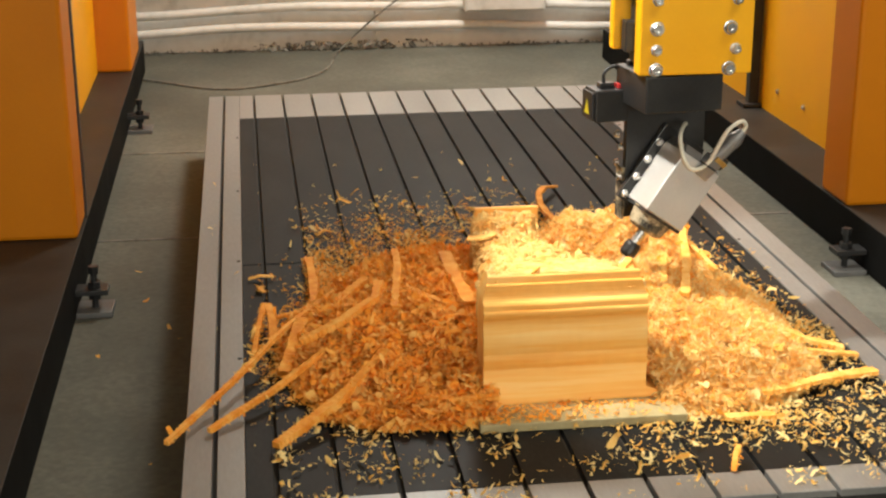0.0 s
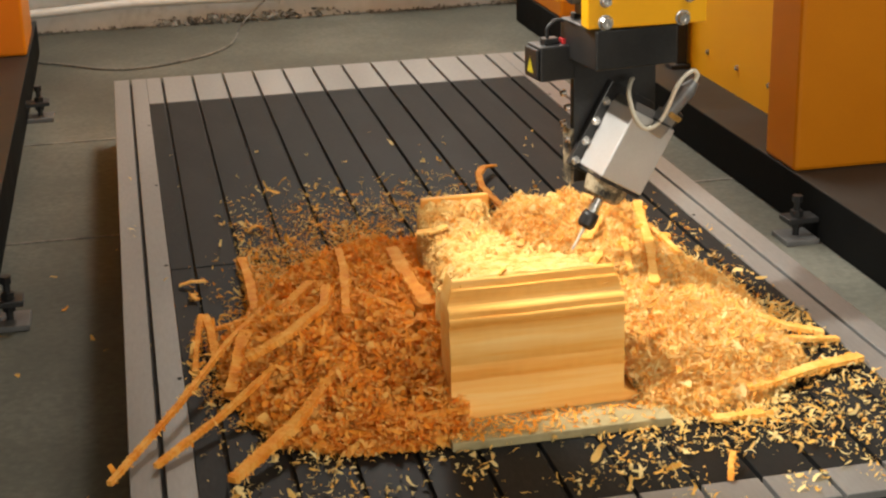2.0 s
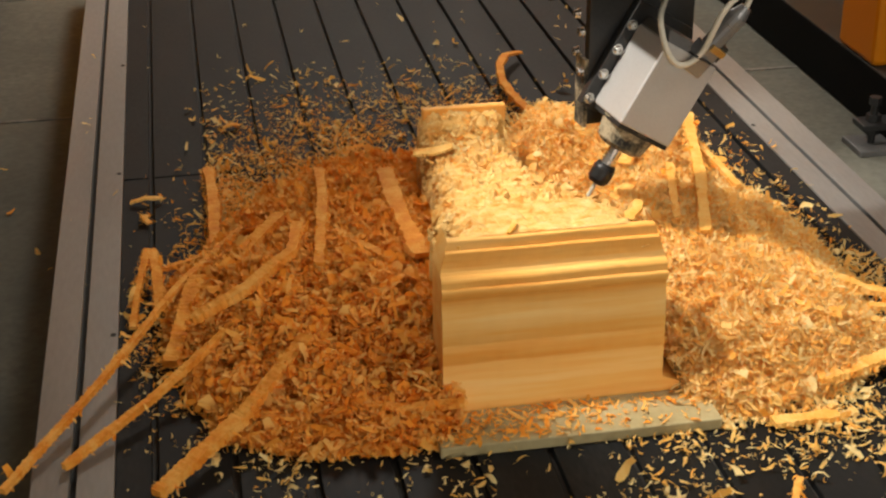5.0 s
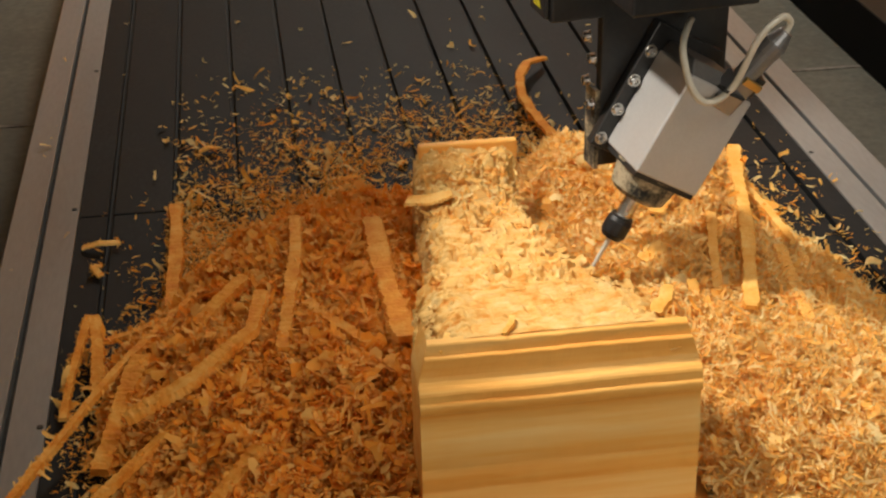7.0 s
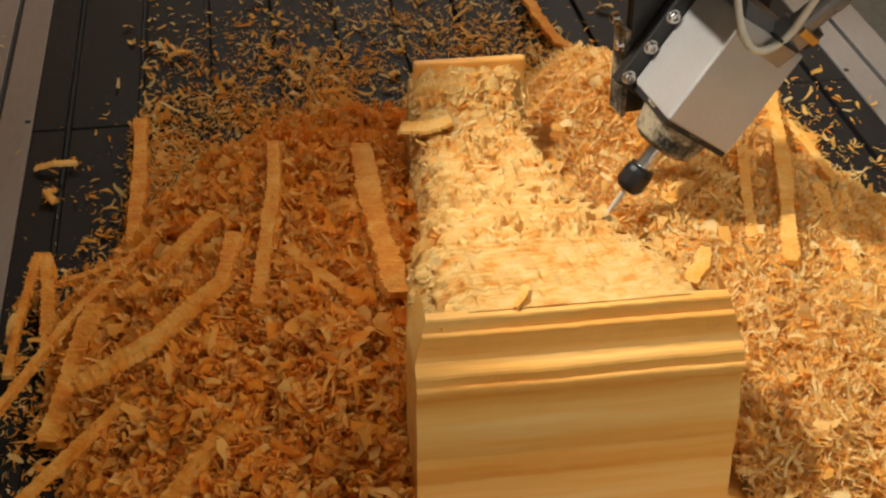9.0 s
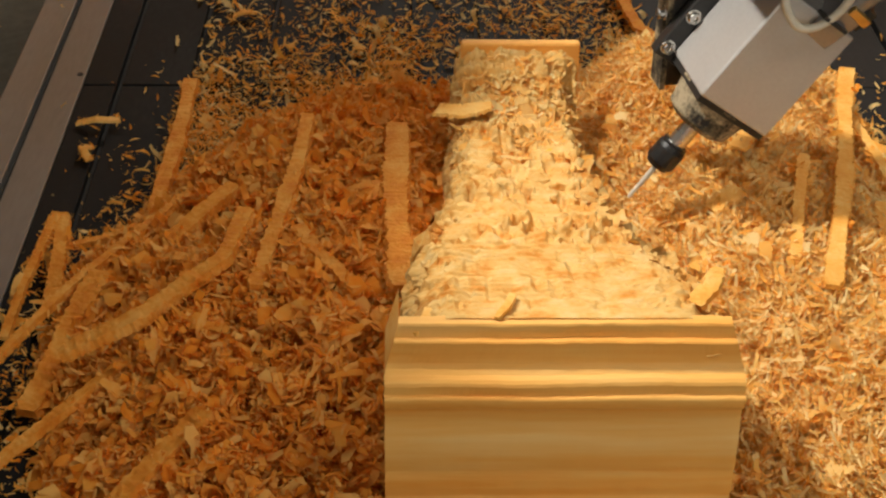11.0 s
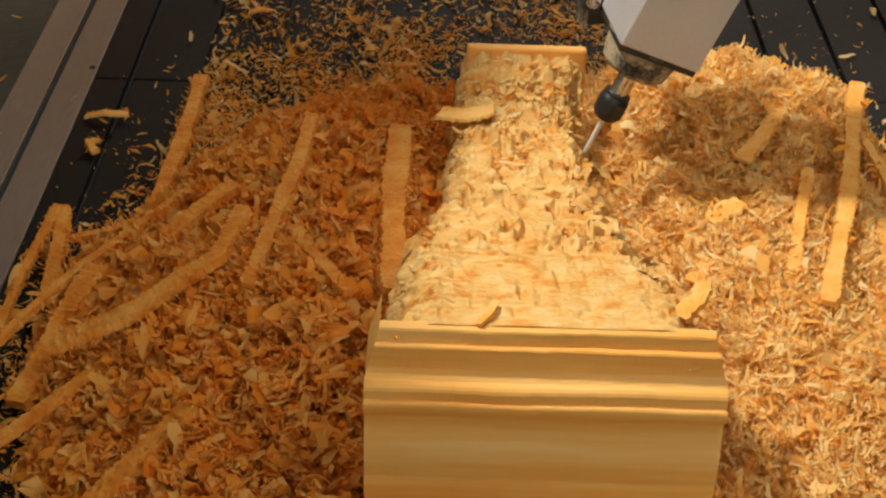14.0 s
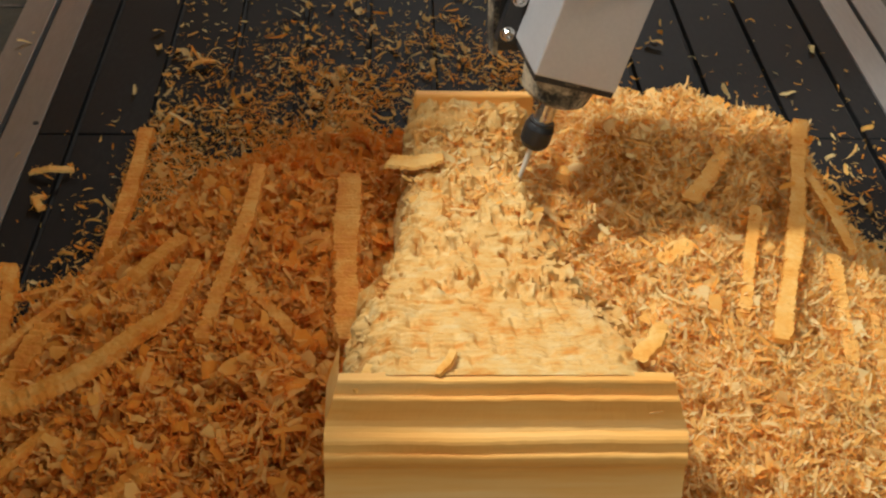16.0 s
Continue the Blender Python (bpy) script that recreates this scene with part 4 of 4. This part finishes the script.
ICO = [(math.cos(k * math.tau / 5 + o) * 0.894, math.sin(k * math.tau / 5 + o) * 0.894, z) for z, o in ((-0.447, 0), (0.447, math.pi / 5)) for k in range(5)] + [(0, 0, -1), (0, 0, 1)]
ICO_FACES = [f for k in range(5) for f in ((k, (k + 1) % 5, 5 + k), ((k + 1) % 5, 5 + (k + 1) % 5, 5 + k), (10, (k + 1) % 5, k), (11, 5 + k, 5 + (k + 1) % 5))]


def crumbs(name, pts, size, seed, material):
    """Many angular torn lumps of wood."""
    r = np.random.default_rng(seed)
    n = len(pts)
    v = np.array(ICO)[None] * (1 + r.normal(0, 0.24, (n, 12, 1)))
    v = v * r.uniform(0.45, 1.25, (n, 1, 3)) * (size * r.lognormal(0, 0.4, n))[:, None, None]
    a = r.uniform(0, math.tau, n)[:, None]
    v = np.stack([v[..., 0] * np.cos(a) - v[..., 1] * np.sin(a), v[..., 0] * np.sin(a) + v[..., 1] * np.cos(a), v[..., 2]], -1) + pts[:, None, :]
    f = (np.array(ICO_FACES)[None] + 12 * np.arange(n)[:, None, None]).reshape(-1, 3)
    return mesh_from(name, v.reshape(-1, 3).tolist(), f.tolist(), material)


def sample(poly, count, height, seed, lift=0.004, skirt=0.0):
    r = np.random.default_rng(seed)
    x0, x1 = min(p[0] for p in poly) - skirt, max(p[0] for p in poly) + skirt
    y0, y1 = min(p[1] for p in poly) - skirt, max(p[1] for p in poly) + skirt
    got = []
    while sum(len(g) for g in got) < count:
        x, y = r.uniform(x0, x1, count), r.uniform(y0, y1, count)
        keep = poly_depth(x, y, poly) > 0.004
        x, y = x[keep], y[keep]
        got.append(np.stack([x, y, np.maximum(height(x, y), 0) + r.uniform(-0.013, 0.010, len(x)) + lift], 1))
    return np.concatenate(got)[:count]


def heap(name, poly, height, seed, label, fine, coarse, material):
    # the core's tone follows its heap: shaded orange or spotlit pale
    core = heap_core(name, poly, height, M_HEAP if material is M_CHIP else M_LITHEAP)
    tagged(core, label, "wood shavings", kind="stuff")
    n, size, broad, curly = fine
    a = new("fine_shavings", shavings("fine_shavings", sample(poly, n, height, seed), size, seed + 1, material, 0.75 if material is M_CHIP else 0.66, broad, curly))
    n, size, broad, curly = coarse
    b = new("coarse_shavings", shavings("coarse_shavings", sample(poly, n, height, seed + 2, 0.003), size, seed + 3, material, 0.58, broad, curly))
    for ob in (a, b):
        ob.parent = core
        tagged(ob, kind="stuff")


heap("shavings_heap", LEFT_POLY, left_height, 31, "loose wood shavings heaped beside the block, coloured a shaded orange", (26000, 0.0130, 0.20, 2.0), (13000, 0.0200, 0.55, 1.8), M_CHIP)
heap("shavings_heap", RIGHT_POLY, right_height, 41, "loose wood shavings heaped beside the block, coloured a spotlit yellow", (82000, 0.0145, 0.125, 2.0), (4200, 0.0170, 0.70, 1.4), M_PALELITCHIP)


def scatter():
    """Loose chips thinning out over the bed, some on the side rail and the floor."""
    r = np.random.default_rng(51)
    pts = []

    def cloud(n, x0, x1, y0, y1, weight):
        x, y = r.uniform(x0, x1, n), r.uniform(y0, y1, n)
        keep = r.random(n) < weight(x, y)
        pts.append(np.stack([x[keep], y[keep], np.full(keep.sum(), 0.003)], 1))

    both = lambda x, y: np.maximum(poly_depth(x, y, LEFT_POLY), poly_depth(x, y, RIGHT_POLY))
    cloud(26000, -0.05, 1.14, -3.05, -1.2, lambda x, y: np.exp(-np.maximum(0, -both(x, y)) / 0.045) * 0.55 * (0.35 + vnoise(x, y, 14, 61)))
    cloud(30000, 0.10, 0.74, -2.3, -1.30, lambda x, y: np.exp(-np.maximum(0, -both(x, y)) / 0.20) * 0.9 * vnoise(x, y, 14, 62))
    cloud(12000, 0.0, 1.15, -3.13, -2.75, lambda x, y: 0.30 * np.clip(1.8 * vnoise(x, y, 13, 63) - 0.55, 0, 1))
    cloud(5000, 0.80, 1.15, -2.5, -1.45, lambda x, y: np.exp(-np.maximum(0, -both(x, y)) / 0.16) * 0.30 * vnoise(x, y, 14, 64))
    cloud(500, -0.15, 1.2, -3.1, -0.9, lambda x, y: np.full(x.shape, 0.22))
    p = np.concatenate(pts)
    ob = new("scattered_shavings", shavings("scattered_shavings", p, 0.0098, 52, M_PALELITCHIP, 0.5, 0.38, 1.6))
    tagged(ob, "loose wood shavings scattered over the dark bed", "wood shavings", kind="stuff")
    pts.clear()
    cloud(330, 0.05, 1.15, -2.3, -1.2, lambda x, y: (both(x, y) < 0) * np.exp(-np.maximum(0, -both(x, y)) / 0.22) * 0.5)
    cloud(170, -0.04, 1.15, -3.1, -1.0, lambda x, y: (both(x, y) < 0) * 0.25)
    ob = new("loose_flakes", shavings("loose_flakes", np.concatenate(pts), 0.017, 59, M_PALELITCHIP, 0.6, 0.5, 1.8))
    tagged(ob, "larger curled wood flakes strewn over the dark bed", "wood shavings", kind="stuff")
    q = np.stack([r.uniform(-0.42, -0.17, 9), r.uniform(-2.8, -0.8, 9), np.full(9, FLOOR_Z + 0.003)], 1)
    me = shavings("floor_shavings", q + np.array((0, 0, 1.0)), 0.014, 53, M_CHIP, 0.25)
    ob = new("floor_shavings", me)
    ob.location.z = -1.0
    tagged(ob, "few wood shavings on the concrete floor", "wood shavings", kind="stuff")
    pts.clear()
    cloud(90000, 0.10, 0.74, -2.25, -1.45, lambda x, y: np.exp(-np.maximum(0, -both(x, y)) / 0.13) * np.clip(1.5 * vnoise(x, y, 16, 65) - 0.15, 0, 1) * 0.8)
    cloud(14000, 0.70, 1.12, -2.4, -1.6, lambda x, y: np.exp(-np.maximum(0, -both(x, y)) / 0.07) * np.clip(1.5 * vnoise(x, y, 16, 66) - 0.2, 0, 1) * 0.6)
    cloud(14000, -0.03, 0.2, -2.7, -1.8, lambda x, y: np.exp(-np.maximum(0, -both(x, y)) / 0.05) * np.clip(1.5 * vnoise(x, y, 16, 67) - 0.2, 0, 1) * 0.6)
    ob = new("fine_scattered_shavings", shavings("fine_scattered_shavings", np.concatenate(pts), 0.0078, 56, M_CHIP, 0.35, 0.3))
    tagged(ob, "fine shredded wood strewn over the dark bed", "wood shavings", kind="stuff")
    pts.clear()
    cloud(22000, 0.66, 1.15, -3.0, -2.40, lambda x, y: np.exp(-np.maximum(0, -poly_depth(x, y, RIGHT_POLY)) / 0.05) * (poly_depth(x, y, RIGHT_POLY) < 0.03) * np.clip(1.6 * vnoise(x, y, 18, 68) - 0.25, 0, 1) * 0.8)
    ob = new("pale_scattered_shavings", shavings("pale_scattered_shavings", np.concatenate(pts), 0.0125, 63, M_PALELITCHIP, 0.4, 0.32, 1.6))
    tagged(ob, "shredded wood spilling from the heap over the bed, in its spotlit pale tone", "wood shavings", kind="stuff")
    # chips lying on the base board in front of the moulding
    n = 620
    b = np.stack([0.36 + 0.37 * r.beta(0.9, 1.5, n), -2.86 + 0.075 * r.beta(1.2, 0.9, n), np.full(n, PLATE_TOP + 0.003)], 1)
    ob = new("board_shavings", shavings("board_shavings", b, 0.009, 54, M_CHIP, 0.3))
    tagged(ob, "wood shavings lying on the olive board", "wood shavings", kind="stuff")
    n = 1500
    y = r.uniform(-2.36, -2.12, n)
    u = r.uniform(0.02, 1.0, n)
    keep = r.random(n) < np.clip((y + 2.36) / 0.12, 0, 1) * np.where(y > -2.15, 0.25, 1)
    y, u = y[keep], u[keep]
    x = left_edge(y) + (right_edge(y) - left_edge(y)) * u
    ob = new("block_shavings", shavings("block_shavings", np.stack([x, y, crest(y) + 0.002 - 0.05 * (1 - np.clip(np.minimum(u, 1 - u) / 0.16, 0, 1)) ** 2], 1), 0.0115, 57, M_PALELITCHIP, 0.4, 0.4))
    tagged(ob, "wood shavings lying on the low end of the block", "wood shavings", kind="stuff")
    n = 620
    y = r.uniform(-2.735, -2.38, n)
    u = np.where(y < -2.70, r.uniform(0.93, 1.01, n), r.uniform(0.84, 1.03, n))
    x = left_edge(y) + (right_edge(y) - left_edge(y)) * u
    z = crest(y) + 0.003 - 0.06 * (1 - np.clip((1 - u) / 0.16, 0, 1)) ** 2
    ob = new("torn_fibres", shavings("torn_fibres", np.stack([x, y, z], 1), 0.0140, 58, M_ROUGH, 0.6, 0.8, 0.7))
    tagged(ob, "pale torn wood fibres along the block's rough edge", "wood fibres", kind="stuff")
    # torn lumps along both rough sides and over the torn bands
    n = 2300
    y = r.uniform(-2.725, -2.14, n)
    u = np.where(r.random(n) < 0.62, 1.01 - np.abs(r.normal(0, 0.10, n)), np.abs(r.normal(0, 0.07, n)) - 0.01)
    u = np.where((r.random(n) < 0.40) & (y > -2.59), r.random(n), u)
    x = left_edge(y) + (right_edge(y) - left_edge(y)) * u
    z = crest(y) - 0.001 - 0.060 * (1 - np.clip(np.minimum(u, 1 - u) / 0.15, 0, 1)) ** 2 * np.where(u > 0.5, 1.3, 0.8)
    ob = new("torn_crumbs", crumbs("torn_crumbs", np.stack([x, y, z], 1), 0.0039, 61, M_ROUGH))
    tagged(ob, "pale torn crumbs along the block's rough sides", "wood crumbs", kind="stuff")
    # torn flakes clinging to the rough body
    n = 150
    y = r.uniform(-2.66, -2.12, n)
    u = r.beta(0.8, 0.45, n)
    x = left_edge(y) + (right_edge(y) - left_edge(y)) * u
    z = crest(y) - 0.001 - 0.05 * (1 - np.clip(np.minimum(u, 1 - u) / 0.16, 0, 1)) ** 2
    ob = new("clinging_shavings", shavings("clinging_shavings", np.stack([x, y, z], 1), 0.013, 55, M_PALELITCHIP, 0.35, 0.8))
    tagged(ob, "torn wood crumbs clinging to the rough cut", "wood shavings", kind="stuff")


scatter()


def strip(path, width, thick, seed, label, ragged=0.25, group="split wood strips"):
    """A long split strip of wood: ragged edges, real thickness, following the path."""
    r = random.Random(seed)
    pts = [Vector(p) for p in path]
    for p in pts:
        p.z = max(p.z, float(np.maximum(left_base(p.x, p.y)[0], right_base(p.x, p.y)[0])) + 0.004)
    fine = []
    for a, b in zip(pts, pts[1:]):
        k = max(4, int((b - a).length / 0.0038))
        fine += [a.lerp(b, i / k) for i in range(k)]
    fine.append(pts[-1])
    origin = fine[0].copy()
    bm = bmesh.new()
    rings = []
    drift = [0.0, 0.0]
    notch = r.uniform(0.0085, 0.0125)
    sway, tip, tail = r.uniform(0, 6), r.uniform(0.6, 1.0), r.uniform(0.6, 1.0)
    for i, p in enumerate(fine):
        d = (fine[min(i + 1, len(fine) - 1)] - fine[max(i - 1, 0)]).normalized()
        side = d.cross(Vector((0, 0, 1))).normalized()
        up = side.cross(d)
        end = min(1.0, tip + 0.11 * i, tail + 0.11 * (len(fine) - 1 - i)) * (1 + 0.08 * math.sin(i * 0.11 + sway))
        drift = [0.7 * v + 0.3 * r.uniform(-ragged, ragged) for v in drift]
        wl, wr = (0.5 * width * end * (1 + v + r.uniform(-0.10, 0.08) + 0.26 * (abs(math.sin(math.pi * i * 0.0038 / notch + q)) - 0.6)) for q, v in enumerate(drift))
        t = thick * r.uniform(0.95, 1.05)
        c = p - origin + up * r.uniform(-0.03, 0.03) * thick + side * width * 0.05 * math.sin(i * 0.06 + sway) + up * thick * 0.15 * math.sin(i * 0.05 + 2 * sway)
        rings.append([bm.verts.new(c - side * wl), bm.verts.new(c + side * wr), bm.verts.new(c + side * wr * 0.85 + up * t), bm.verts.new(c - side * wl * 0.85 + up * t * r.uniform(0.95, 1.05))])
    for a, b in zip(rings, rings[1:]):
        for k in range(4):
            bm.faces.new((a[k], a[(k + 1) % 4], b[(k + 1) % 4], b[k]))
    bm.faces.new(rings[0])
    bm.faces.new(rings[-1])
    # yellow strips on the right heap get the spotlit tone; pale chips share it
    pale = "pale" in label or "yellow" in label
    ob = part("wood_strip", bm, M_PALELITSTRIP if pale else M_STRIP)
    ob.location = origin
    tagged(ob, label, "wood strip", group)
    return ob


for k, (path, width, thick, label) in enumerate(STRIPS + ON_BLOCK):
    strip(path, width * 0.9, thick * 0.85, 100 + k, label, 0.30)


def strip_fuzz():
    """Torn fibres along the strips' edges and loose shavings that half bury them."""
    r = np.random.default_rng(71)
    pts = []
    for path, width, thick, label in STRIPS:
        for (x0, y0, z0), (x1, y1, z1) in zip(path, path[1:]):
            span = math.hypot(x1 - x0, y1 - y0)
            n = int(span / 0.0030)
            u = r.random(n)
            off = r.choice((-0.5, 0.5), n) * width * r.normal(1.0, 0.22, n)
            x, y = x0 + (x1 - x0) * u - (y1 - y0) / span * off, y0 + (y1 - y0) * u + (x1 - x0) / span * off
            h = np.maximum(left_base(x, y)[0], right_base(x, y)[0]) + 0.004
            pts.append(np.stack([x, y, np.maximum(h, z0 + (z1 - z0) * u) + r.uniform(0.0, 0.007, n)], 1))
    ob = new("strip_fibres", shavings("strip_fibres", np.concatenate(pts), 0.0095, 72, M_CHIP, 0.5, 0.3, 1.2))
    tagged(ob, "torn wood fibres clinging to the split strips", "wood fibres", kind="stuff")


strip_fuzz()


def curl_strip():
    """The long curled shaving that arches over the bed behind the heap."""
    pts = [(0.80, -1.36, 0.014), (0.755, -1.42, 0.03), (0.725, -1.50, 0.035), (0.715, -1.58, 0.028), (0.720, -1.64, 0.020), (0.738, -1.72, 0.014), (0.765, -1.80, 0.03)]
    ob = strip(pts, 0.019, 0.005, 150, "long curled shaving standing on the bed", 0.6)
    return ob


curl_strip()


# ---- movement ----
def motions():
    head_rows, spindle_rows, gantry_rows = [], [], []
    for t, x, y, z, tilt in HEAD:
        turn = Matrix.Rotation(radians(TURN), 4, "Z") @ Matrix.Rotation(radians(tilt), 4, "Y")
        axis = Vector((x, y, z)) + turn @ Vector((0, 0, PIVOT))
        head_rows.append((t, Matrix.Translation(axis)))
        spindle_rows.append((t, turn))
    walk(head, head_rows)
    walk(spindle, spindle_rows)


motions()
